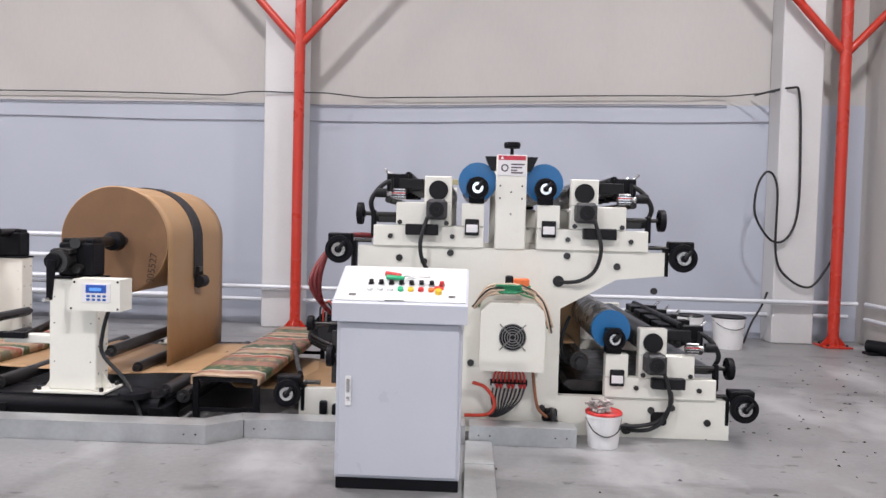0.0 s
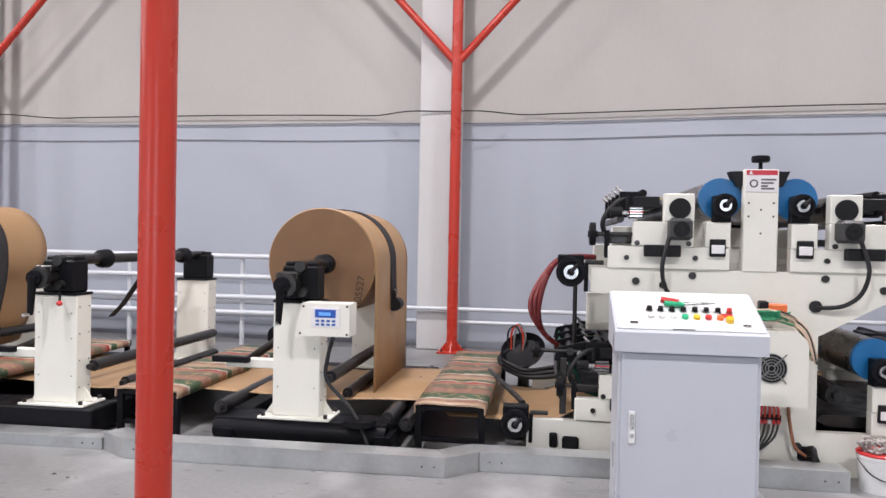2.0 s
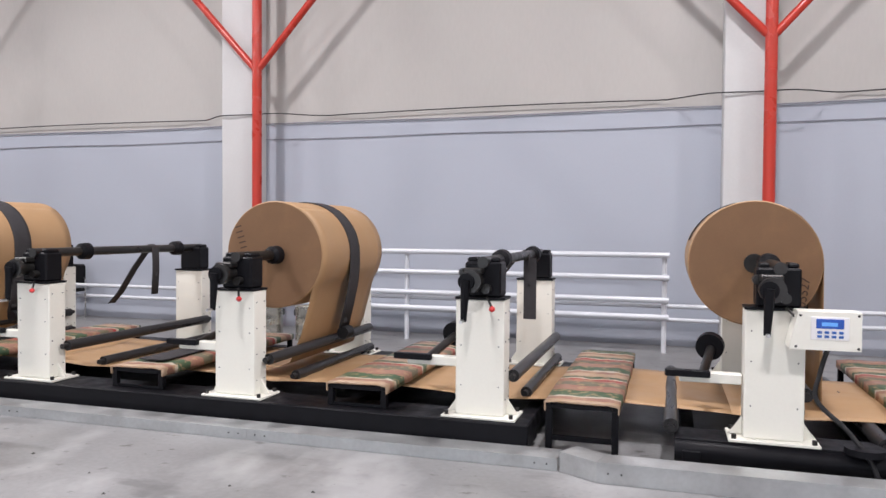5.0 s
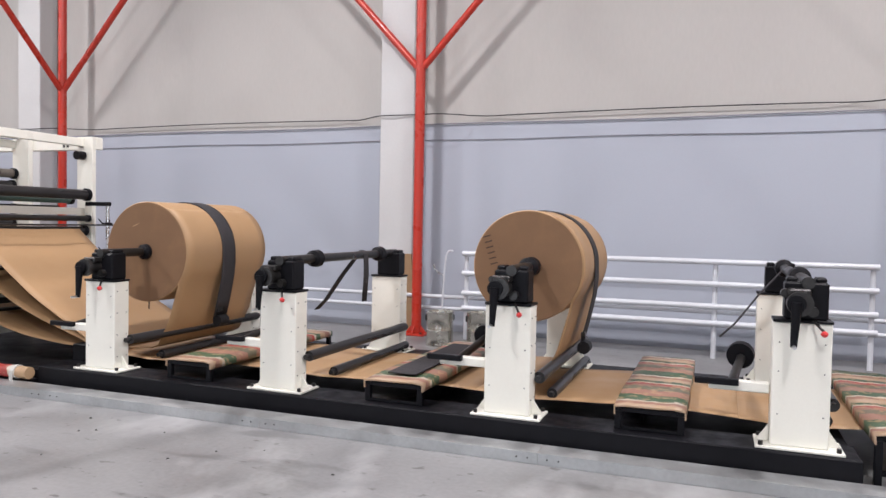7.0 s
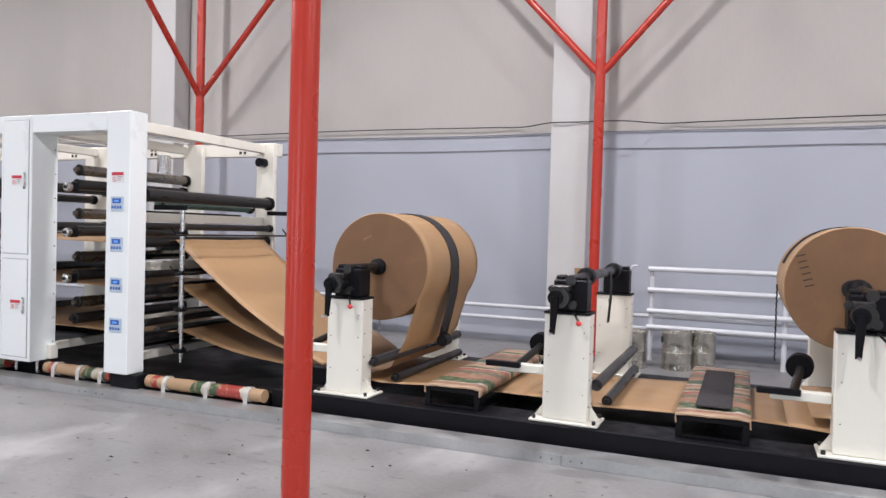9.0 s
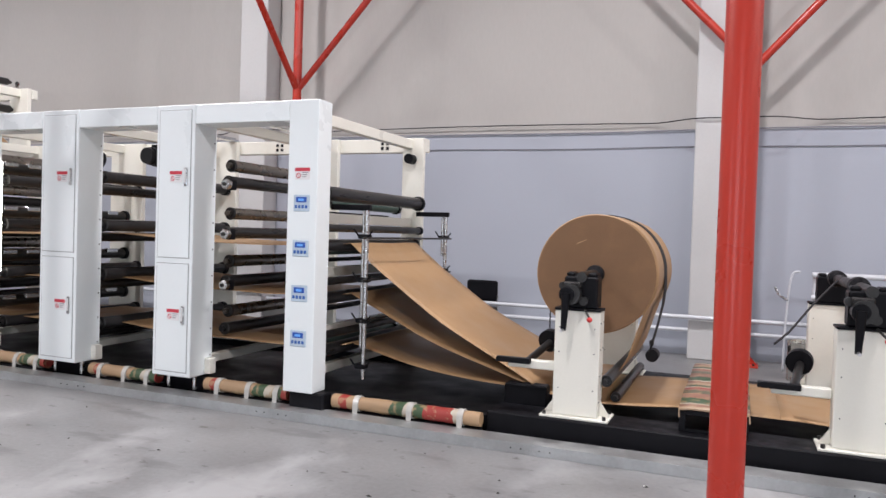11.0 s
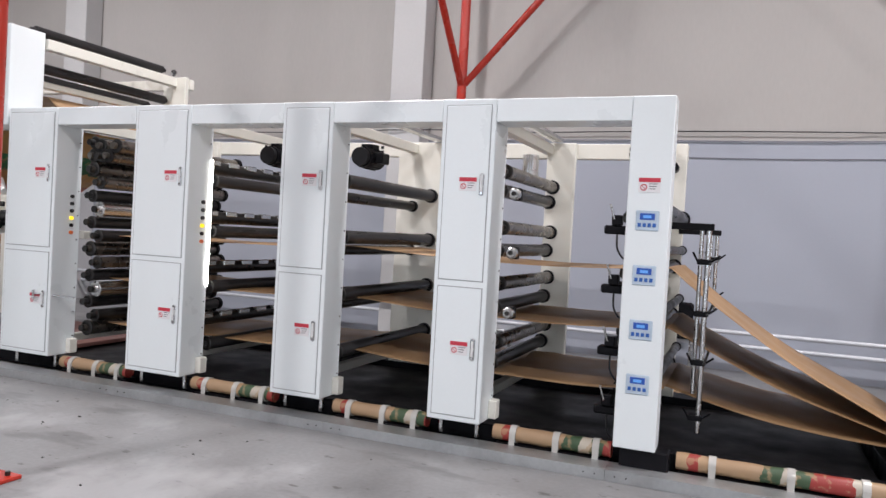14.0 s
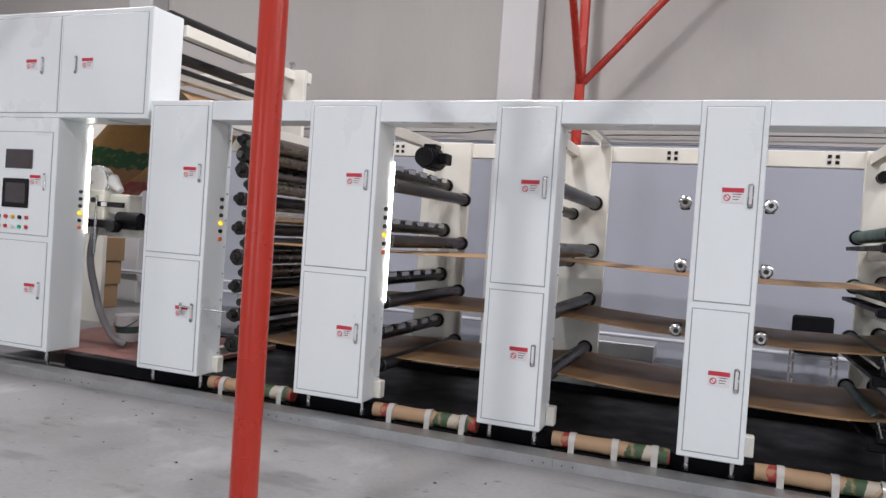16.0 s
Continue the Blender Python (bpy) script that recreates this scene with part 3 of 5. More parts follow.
    part("dancer_wheel", rod(B(), (-0.315, 0.50, 0.44), (-0.305, 0.56, 0.45), 0.085, 24), BLACK, a)
    return s


STANDS = [-2.88, -4.56, -6.31, -8.08, -9.80]
for sx in STANDS:
    unwind_stand(sx)

# control box on the first stand
ctl = thing("control_box", (-2.66, 4.515, 0.745), "cream control box with a small blue display", "control box")
part("housing", prism(B(), [(-0.17, 0), (0.17, 0), (0.17, 0.20), (-0.13, 0.20), (-0.17, 0.02)], 0.0, 0.16), CREAM, ctl)
part("bezel", box(B(), -0.07, 0.11, -0.006, 0.0, 0.055, 0.175, 0.002), STICKER, ctl)
dsp = part("display", box(B(), -0.045, 0.085, -0.010, -0.005, 0.115, 0.165, 0.002), LCD, ctl)
part("digits", box(B(), -0.02, 0.055, -0.012, -0.009, 0.128, 0.148, 0.0), LCD_TEXT, dsp)
for r in range(2):
    for c in range(4):
        part("key", box(B(), -0.04 + 0.034 * c, -0.018 + 0.034 * c, -0.010, -0.005, 0.066 + 0.022 * r, 0.080 + 0.022 * r, 0.002), KEY_BLUE, ctl)
for cx, cz in ((-0.12, 0.18), (0.155, 0.185), (-0.14, 0.015), (0.155, 0.015)):
    part("screw", rod(B(), (cx, -0.004, cz), (cx, 0.0, cz), 0.007, 8), IRON, ctl)
bm = tube(B(), [(-2.62, 4.64, 0.75), (-2.66, 4.64, 0.6), (-2.67, 4.66, 0.45), (-2.52, 4.64, 0.3), (-2.42, 4.60, 0.16), (-2.36, 4.58, 0.03), (-2.30, 4.58, 0.014)], 0.013)
tagged(part("control_cable", bm, CABLE), "black cable hanging from the control box to the floor", "cable")

# the first stand's own bed and the long black skid
bed = thing("stand_bed", (-2.8, 4.64, 0), "black steel bed frame under the unwind stand", "machine bed")
part("beam", rod(B(), (-0.60, 0.02, 0.115), (0.52, 0.02, 0.115), 0.065, 20), BLACK, bed)
part("beam", box(B(), -0.60, 0.52, 0.0, 0.25, 0.135, 0.188), BLACK, bed)
part("beam", box(B(), -0.60, 0.52, REAR, REAR + 0.25, 0.02, 0.188), BLACK, bed)
for x in (-0.56, 0.46):
    part("cross_beam", box(B(), x, x + 0.08, 0.26, REAR - 0.005, 0.03, 0.13), BLACK, bed)
    part("end_plate", box(B(), x, x + 0.1, -0.05, 0.2, 0.0, 0.13), BLACK, bed)
for x, z in ((0.50, 0.20), (0.62, 0.17), (-0.62, 0.22)):
    part("guide_roller", roller(B(), x, z, 0.12, REAR, 0.045), RUBBER, bed)
part("brake_disc", rod(B(), (0.36, -0.02, 0.19), (0.36, -0.02, 0.225), 0.10, 24), BLACK, bed)
skid = thing("machine_skid", (0, 0, 0), "long black steel skid bed carrying the unwind stands", "machine bed")
part("front_beam", box(B(), -10.40, -4.24, 4.60, 4.92, 0.03, 0.188, 0.008), BLACK, skid)
part("rear_beam", box(B(), -10.40, -4.24, 6.50, 6.82, 0.03, 0.188, 0.008), BLACK, skid)
for x in (-10.38, -8.8, -7.2, -5.6, -4.36):
    part("cross_beam", box(B(), x, x + 0.1, 4.92, 6.50, 0.04, 0.17, 0.005), BLACK, skid)
part("drip_tray", box(B(), -10.3, -4.3, 4.922, 6.498, 0.012, 0.03, 0), MAT_DARK, skid)
for x0, x1 in ((-18.6, -10.42),):
    part("front_beam", box(B(), x0, x1, 4.66, 4.80, 0.02, 0.14, 0.006), BLACK, skid)
    part("rear_beam", box(B(), x0, x1, 6.50, 6.75, 0.02, 0.14, 0.006), BLACK, skid)
    part("drip_tray", box(B(), x0, x1, 4.802, 6.498, 0.05, 0.075, 0), MAT_DARK, skid)
part("corner_block", box(B(), -10.38, -10.06, 4.935, 5.05, 0.03, 0.33, 0.01), BLACK, skid)

# paper rolls
ROLLS = [(-2.93, 5.32, 0.400, 0), (-6.33, 5.24, 0.409, 1), (-9.78, 5.18, 0.445, 1)]
HUB = Z0 + 0.97
for rx, ry, rr, slant in ROLLS:
    ro = thing("paper_roll", (rx, ry, HUB), "large roll of brown kraft paper on the stand shaft", "paper roll", "paper rolls")
    bm = B()
    prof = [(0.05, 0.0), (rr - 0.006, 0.0), (rr, 0.005), (rr, 1.165), (rr - 0.006, 1.17), (0.05, 1.17)]
    lathe(bm, (0, 0, 0), prof, "y", 72)
    body = part("wound_paper", bm, KRAFT, ro)
    bm = B()
    lathe(bm, (0, 0, 0), [(rr * 0.15, 0.002), (rr * 0.15, -0.003), (rr * 0.5, -0.0045), (rr * 0.98, -0.003), (rr * 0.988, 0.002)], "y", 72)
    part("roll_end", bm, KRAFT_END, ro, "darker wound paper edge")
    part("core", lathe(B(), (0, 0, 0), [(0.05, -0.01), (0.062, -0.01), (0.062, 1.18), (0.05, 1.18)], "y", 24), IRON, ro)
    if slant:
        line = [((rr + 0.003) * math.cos(math.radians(d)), (rr + 0.003) * math.sin(math.radians(d))) for d in range(60, -37, -6)]
        line += [(rr * 0.70 - 0.0, -0.42), (rr * 0.58, -0.60), (0.14, -0.82), (0.05, -0.86), (-0.2, -0.87)]
    else:
        line = [((rr + 0.003) * math.cos(math.radians(d)), (rr + 0.003) * math.sin(math.radians(d))) for d in range(60, -1, -6)]
        line += [(rr + 0.004, -0.2), (rr + 0.004, -0.5), (rr + 0.005, -0.92)]
    part("loose_web", sheet(B(), line, 0.0, 1.165, 0.003, 0.002), KRAFT, ro)
    be = thing("brake_belt", (rx, ry + 0.48, HUB), "dark grey brake belt hung over the paper roll with a weight", "belt", "brake belts")
    rb = rr + 0.010
    bl = [(-rb * math.cos(math.radians(d)), rb * math.sin(math.radians(d))) for d in range(20, 181, 8)] + [(rb, -0.02), (rb + 0.004, -0.16), (rb + 0.006, -0.30)]
    if slant:
        bl = bl[:-2] + [(rb + 0.002, -0.10), (rb - 0.012, -0.24), (rb - 0.05, -0.42), (rb - 0.10, -0.62)]
    part("strap", sheet(B(), bl, 0.0, 0.19, 0.006, 0.001, 4), FELT, be)
    ex, ez = bl[-1]
    part("weight", rod(B(), (ex + 0.02, 0.025, ez - 0.03), (ex + 0.02, 0.145, ez - 0.03), 0.05, 20), DARK_P, be)
    part("buckle", box(B(), ex - 0.004, ex + 0.028, 0.03, 0.10, ez + 0.05, ez + 0.09, 0.004), IRON, be)
    if slant:
        cm = B()
        for k in range(26):
            zz = -0.02 - 0.022 * k
            rod(cm, (-rb - 0.008, 0.06, zz), (-rb - 0.008 + (0.006 if k % 2 else 0), 0.06 + (0 if k % 2 else 0.006), zz - 0.02), 0.006, 6)
        part("chain", cm, IRON, be)
    if rx < -9:
        part("paper_fleck", prism(B(), [(-0.15, rr * 0.48), (-0.075, rr * 0.56), (-0.07, rr * 0.575), (-0.14, rr * 0.51)], -0.0055, -0.0045), KRAFT, ro, "pale scuffed streak")
num = bpy.data.curves.new("stamp", "FONT")
num.body, num.size, num.align_x = "005527", 0.076, "CENTER"
tmp = bpy.data.objects.new("stamp", num)
scene.collection.objects.link(tmp)
stamp_mesh = bpy.data.meshes.new_from_object(tmp)
bpy.data.objects.remove(tmp)
stamp_mesh.materials.append(NUM_INK)
stamp = new("stamped_number", stamp_mesh)
stamp.matrix_basis = pose(0.31, -0.0075, -0.20, 90, 0, 0) @ pose(0, 0, 0, 0, 0, 82)
stamp.parent = [o for o in bpy.data.objects if o.name.startswith("paper_roll")][0]
# a stamp too faint to read on the second roll, as short bars
second = sorted((o for o in bpy.data.objects if o.name.startswith("paper_roll")), key=lambda o: -o.location.x)[1]
for k in range(6):
    bx0, bz0 = -0.335 + 0.012 * k, 0.20 - 0.040 * k
    part("stamp_bar", prism(B(), [(bx0, bz0), (bx0 + 0.055, bz0 + 0.016), (bx0 + 0.052, bz0 + 0.024), (bx0 - 0.003, bz0 + 0.008)], -0.006, -0.0046), NUM_INK, second, "faint dark stamp mark")
# loose belts over the bare shafts
for sx, ln in ((-4.56, 0.42), (-8.08, 0.42)):
    zc = HUB
    be = thing("slack_belt", (sx + 0.02, 5.95, zc), "dark grey brake belt slung over a bare shaft", "belt", "slack belts")
    part("strap", sheet(B(), [(-0.46, -0.52), (-0.36, -0.42), (-0.20, -0.19), (-0.045, 0.0), (0, 0.044), (0.044, 0.0), (0.05, -0.12)] + ([(0.05, -0.2), (0.035, -ln)] if sx < -5 else []), 0.0, 0.09, 0.006, 0.004, 4), FELT, be)
    if sx > -5:
        part("strap_end", box(B(), 0.0, 0.10, 0.03, 0.036, -0.50, -0.02, 0.001), FELT, be)
    part("buckle", box(B(), 0.030, 0.052, 0.03, 0.08, -0.25, -0.22, 0.004), IRON, be)

# low tables with printed paper covers


def low_table(x0, x1, y0, y1, top, base, belt=False):
    t = thing("low_table", ((x0 + x1) / 2, y0, base), "low black angle steel table covered with printed paper", "table", "low tables")
    w, h, d = (x1 - x0) / 2, top - base, y1 - y0
    for sx in (-1, 1):
        for y in (0.0, d - 0.04):
            part("leg", box(B(), sx * (w - 0.02) - 0.02, sx * (w - 0.02) + 0.02, y, y + 0.04, 0, h - 0.045, 0.003), BLACK, t)
        part("side_rail", box(B(), sx * (w - 0.02) - 0.02, sx * (w - 0.02) + 0.02, 0.0, d, h - 0.044, h - 0.012, 0.003), BLACK, t)
    for y in (0.0, d - 0.04):
        part("end_rail", box(B(), -w + 0.041, w - 0.041, y, y + 0.04, h - 0.044, h - 0.014, 0.003), BLACK, t)
        part("stretcher", box(B(), -w + 0.041, w - 0.041, y + 0.005, y + 0.035, 0.0 if h < 0.2 else 0.07, 0.022 if h < 0.2 else 0.10, 0.003), BLACK, t)
    line = [(-w - 0.008, h - 0.06), (-w - 0.006, h - 0.004), (-w * 0.7, h + 0.006), (0, h + 0.004), (w * 0.7, h + 0.007), (w + 0.006, h - 0.004), (w + 0.008, h - 0.055)]
    part("paper_cover", sheet(B(), line, -0.015, d + 0.01, 0.010, 0.012, 22), COVER, t, "cover of misprinted red, green and brown paper")
    if belt:
        bt = thing("laid_belt", ((x0 + x1) / 2, y0 + 0.15, top + 0.022), "dark grey belt laid along a low table", "belt")
        part("strap", box(B(), -0.11, 0.11, 0, d - 0.5, 0, 0.010, 0.003), FELT, bt)
    return t


low_table(-2.12, -1.68, 4.76, 6.95, 0.315, 0)
low_table(-4.16, -3.72, 4.76, 6.75, 0.315, 0)
low_table(-5.61, -5.19, 4.70, 6.60, 0.345, 0.188)
low_table(-7.36, -6.92, 4.70, 6.60, 0.345, 0.188, True)
low_table(-9.12, -8.70, 4.70, 6.60, 0.345, 0.188)

# the web of paper running low through the stands
web = thing("paper_web", (0, 0, 0), "brown kraft paper web running low through the machine", "paper web")
line = []
for i in range(91):
    x = -1.25 - 9.05 * i / 90
    line.append((x, (0.215 if x < -2.0 else 0.12) + 0.035 * abs(math.sin((x + 1.2) * 1.85))))
for k in range(0, 90, 18):
    part("web_span", sheet(B(), line[k:k + 19], 5.12, 6.34, 0.003, 0.012), KRAFT, web)

# ---- printing unit ----
PY = 4.79
pu = thing("printing_unit", (0, PY, 0), "cream steel flexo printing unit with blue ended rollers and handwheels", "printing machine")
MX = -0.07


def mirror(x):
    return 2 * MX - x


PLATE = [(-1.42, 0.0), (1.37, 0.0), (1.37, 0.255), (0.27, 0.255), (0.27, 0.82), (0.62, 1.015), (0.95, 1.05), (0.95, 1.195), (-1.05, 1.195), (-1.05, 1.05), (-0.76, 1.015), (-0.50, 0.86), (-0.50, 0.245), (-1.42, 0.245)]
DEPTH = 1.50
for y in (0.0, DEPTH):
    bm = prism(B(), PLATE, y, y + 0.06)
    part("side_frame", bm, CREAM, pu)
for x in (-1.3, -0.3, 0.1, 1.1):
    part("tie_bar", rod(B(), (x, 0.061, 0.12), (x, DEPTH - 0.001, 0.12), 0.03), IRON, pu)
part("centre_post", box(B(), -0.168, 0.028, -0.012, 0.05, 1.19, 1.80, 0.006), CREAM, pu)
part("centre_post", box(B(), -0.168, 0.028, DEPTH, DEPTH + 0.06, 1.196, 1.80, 0.006), CREAM, pu)
part("top_tie", box(B(), -0.60, 0.42, DEPTH + 0.03, DEPTH + 0.09, 1.68, 1.725, 0.003), material("khaki_strip", (0.42, 0.38, 0.22), 0.5), pu)


def handwheel(parent, x, y, z, r=0.078, axis="y", mat=BLACK):
    prof = [(r * 0.66, -0.014), (r * 0.74, -0.022), (r, -0.020), (r * 1.03, 0), (r, 0.016), (r * 0.66, 0.014)]
    w = part("handwheel", lathe(B(), (x, y, z), prof, axis, 28), mat, parent, "black handwheel with a steel dial")
    if axis == "y":
        part("dial", lathe(B(), (x, y, z), [(r * 0.30, -0.030), (r * 0.5, -0.030), (r * 0.5, -0.012), (r * 0.30, -0.012)], "y", 24), STEEL, w)
        part("hub", rod(B(), (x, y - 0.04, z), (x, y, z), r * 0.26, 16), BLACK, w)
        part("grip", rod(B(), (x, y - 0.055, z), (x + r * 0.45, y - 0.055, z + r * 0.55), 0.012, 10), DARK_P, w)
    else:
        part("hub", rod(B(), (x - 0.03, y, z), (x + 0.03, y, z), r * 0.3, 14), BLACK, w)
    return w


def ink_unit(sgn, ox, oz):
    """One doctoring head; ox is its own middle, oz its foot. sgn: 1 as on the right side."""
    def X(v):
        return ox + sgn * v

    def bx(name, x0, x1, y0, y1, z0, z1, mat, parent=pu, label="", bev=0.005):
        a, b = sorted((X(x0), X(x1)))
        return part(name, box(B(), a, b, y0, y1, oz + z0, oz + z1, bev), mat, parent, label)

    for y in (-0.02, DEPTH + 0.005):
        bx("slide_base", 0.0, 0.71, y, y + 0.075, 0.0, 0.135, CREAM)
        bx("bearing_post", 0.0, 0.145, y - 0.008, y + 0.07, 0.136, 0.285, CREAM)
        bx("head_block", 0.21, 0.565, y - 0.008, y + 0.07, 0.136, 0.285, CREAM)
        bx("head_block", 0.21, 0.385, y - 0.010, y + 0.07, 0.286, 0.455, CREAM)
        bx("bearing_block", 0.0, 0.10, y - 0.012, y + 0.07, 0.287, 0.445, BLACK)
    # cylinders
    xc, zc = X(0.045), oz + 0.43
    cyl = part("print_cylinder", rod(B(), (xc, 0.10, zc), (xc, DEPTH - 0.03, zc), 0.122, 36), DULL, pu, "dull steel printing cylinder")
    part("end_cap", rod(B(), (xc, 0.066, zc), (xc, 0.099, zc), 0.126, 36), BLUE, cyl, "blue painted cylinder end")
    part("anilox_roller", rod(B(), (X(0.29), 0.10, oz + 0.37), (X(0.29), DEPTH - 0.03, oz + 0.37), 0.085, 28), RUBBER, pu, "dark anilox roller")
    handwheel(pu, xc, -0.055, oz + 0.385, 0.070)
    part("shaft_end", rod(B(), (X(0.295), -0.045, oz + 0.365), (X(0.295), -0.005, oz + 0.365), 0.062, 26), DARK_P, pu, "dark round bearing cover")
    mo = bx("motor", 0.235, 0.365, -0.14, -0.011, 0.175, 0.305, GREY_P, pu, "dark grey square servo motor", 0.018)
    part("motor_face", lathe(B(), (X(0.30), -0.14, oz + 0.24), [(0.05, 0.0), (0.046, -0.008), (0.02, -0.009), (0.018, -0.004)], "y", 20), DARK_P, mo)
    counter = bx("counter_plate", 0.03, 0.12, -0.045, -0.021, 0.08, 0.185, DARK_P)
    bx("counter_window", 0.038, 0.112, -0.049, -0.045, 0.10, 0.15, STICKER, counter, "", 0.002)
    bx("sensor_bar", 0.29, 0.50, -0.075, -0.021, 0.075, 0.145, DARK_P, pu, "dark sensor housing")
    bx("dosing_valve", 0.51, 0.59, -0.03, 0.03, 0.30, 0.37, STEEL)
    bx("valve_body", 0.40, 0.56, 0.05, 0.16, 0.37, 0.44, DARK_P)
    part("valve_stem", rod(B(), (X(0.59), 0.0, oz + 0.335), (X(0.67), 0.0, oz + 0.335), 0.016, 12), STEEL, pu)
    part("valve_knob", rod(B(), (X(0.63), -0.01, oz + 0.34), (X(0.70), -0.01, oz + 0.34), 0.03, 14), DARK_P, pu)
    part("valve_pin", rod(B(), (X(0.60), 0.02, oz + 0.36), (X(0.60), 0.02, oz + 0.44), 0.010, 8), DARK_P, pu)
    for k, yy in enumerate((0.25, 0.5, 0.8, 1.1)):
        bx("doctor_beam", 0.40, 0.50, yy, yy + 0.22, 0.40 + 0.008 * k, 0.45 + 0.008 * k, BLACK)
    # dark doctor blade carriage across the machine
    bx("doctor_carriage", 0.42, 0.60, 0.08, DEPTH - 0.05, 0.36, 0.41, IRON, pu, "dark steel doctor blade carriage")
    bx("ink_pan", 0.44, 0.70, 0.09, DEPTH - 0.05, 0.15, 0.20, IRON, pu, "ink stained steel pan")
    part("chamber_rod", rod(B(), (X(0.63), 0.08, oz + 0.30), (X(0.63), DEPTH - 0.05, oz + 0.30), 0.022, 12), IRON, pu)
    part("chamber_rod", rod(B(), (X(0.50), 0.08, oz + 0.46), (X(0.50), DEPTH - 0.05, oz + 0.46), 0.026, 12), BLACK, pu)
    for k in range(5):
        yy = 0.06 + 0.30 * k
        cl = bx("blade_clamp", 0.50, 0.64, yy, yy + 0.05, 0.34, 0.47, BLACK)
        part("clamp_screw", rod(B(), (X(0.60), yy + 0.025, oz + 0.44), (X(0.66), yy + 0.025, oz + 0.50), 0.010, 8), STEEL, cl)
    part("ink_hose", tube(B(), [(X(0.52), 0.10, oz + 0.46), (X(0.66), 0.06, oz + 0.40), (X(0.74), 0.05, oz + 0.28), (X(0.70), 0.10, oz + 0.16)], 0.016), CABLE, pu)
    for k in range(4):
        bx("cooling_fin", 0.505, 0.595, -0.036, -0.031, 0.305 + 0.016 * k, 0.312 + 0.016 * k, RED_P if k == 2 else GREY_P, pu, "", 0.001)
    part("screw_shaft", rod(B(), (X(0.565), 0.02, oz + 0.205), (X(0.80), 0.02, oz + 0.205), 0.014, 12), IRON, pu)
    handwheel(pu, X(0.80), 0.02, oz + 0.205, 0.07, "x")
    bx("bracket", 0.70, 0.73, 0.0, 0.05, 0.06, 0.23, BLACK)
    for x, z in ((0.20, 0.07), (0.60, 0.065), (0.24, 0.155), (0.54, 0.155)):
        part("bolt", rod(B(), (X(x), -0.034, oz + z), (X(x), -0.015, oz + z), 0.017, 6), IRON, pu)
    part("motor_cable", tube(B(), [(X(0.36), -0.08, oz + 0.19), (X(0.40), -0.10, oz + 0.02), (X(0.37), -0.07, oz - 0.12), (X(0.28), -0.05, oz - 0.19), (X(0.17), -0.02, oz - 0.205), (X(0.15), 0.02, oz - 0.205)], 0.013), CABLE, pu)
    part("cable_gland", rod(B(), (X(0.15), -0.012, oz - 0.20), (X(0.15), 0.002, oz - 0.20), 0.036, 20), CABLE, pu)


ink_unit(1, 0.10, 1.196)
ink_unit(-1, mirror(0.10), 1.196)
ink_unit(1, 0.565, 0.256)
ink_unit(-1, -0.42, 0.256)
# lateral register handwheels on the arm ends
for x, z in ((1.03, 1.165), (mirror(1.03), 1.165), (1.45, 0.215), (-1.49, 0.215)):
    s = 1 if x > 0 else -1
    handwheel(pu, x, -0.03, z, 0.088)
    part("gear_box", box(B(), x - 0.08, x + 0.08, 0.0, 0.09, z + 0.02, z + 0.105, 0.008), BLACK, pu)
    part("register_shaft", rod(B(), (x - s * 0.09, 0.045, z + 0.06), (x - s * 0.2, 0.045, z + 0.06), 0.014), IRON, pu)
    part("arm_bracket", box(B(), x - s * 0.095 - 0.012, x - s * 0.095 + 0.012, -0.004, 0.07, z - 0.12, z + 0.06, 0.003), BLACK, pu)
# bolt heads on the side frame
for x, z in ((-0.78, 1.12), (-0.45, 1.16), (0.62, 1.10), (0.86, 0.95), (0.17, 0.17), (0.87, 0.18), (1.23, 0.11), (-0.42, 0.19), (-0.3, 0.45), (1.0, 0.2), (-0.62, 1.10), (0.30, 1.16)):
    part("bolt", rod(B(), (x, -0.012, z), (x, 0.002, z), 0.022, 18), IRON, pu)
for x, z in ((-0.14, 1.6), (0.0, 1.6), (-0.14, 1.52), (0.0, 1.52), (-0.07, 1.56), (-0.07, 1.42)):
    part("screw", rod(B(), (x, -0.016, z), (x, -0.010, z), 0.006, 8), IRON, pu)
bm = tube(B(), [(0.53, -0.03, 0.12), (0.62, -0.05, 0.09), (0.78, -0.06, 0.09), (0.92, -0.05, 0.13), (0.98, -0.06, 0.24), (0.97, -0.08, 0.32)], 0.014)
part("loop_cable", bm, CABLE, pu)
for x in (0.22, 0.92):
    part("lifting_slot", box(B(), x - 0.05, x + 0.05, -0.006, 0.004, 0.085, 0.17, 0.012), DARK_P, pu)
part("lifting_slot", box(B(), -1.20, -1.10, -0.006, 0.004, 0.07, 0.15, 0.012), DARK_P, pu)
part("air_valve", box(B(), -1.28, -1.23, -0.03, 0.0, 0.08, 0.17, 0.008), BLACK, pu)
part("locking_knob", lathe(B(), (-0.07, 0.02, 1.80), [(0.012, 0), (0.012, 0.04), (0.05, 0.045), (0.055, 0.065), (0.05, 0.08), (0.02, 0.085)], "z", 12), BLACK, pu)
for s in (-1, 1):
    part("guard_wing", prism(B(), [(MX + s * 0.09, 1.70), (MX + s * 0.13, 1.70), (MX + s * 0.17, 1.79), (MX + s * 0.09, 1.79)], 0.02, 0.12), DARK_P, pu)
part("guide_roller", roller(B(), -0.07, 1.72, 0.10, DEPTH - 0.03, 0.05), RUBBER, pu)
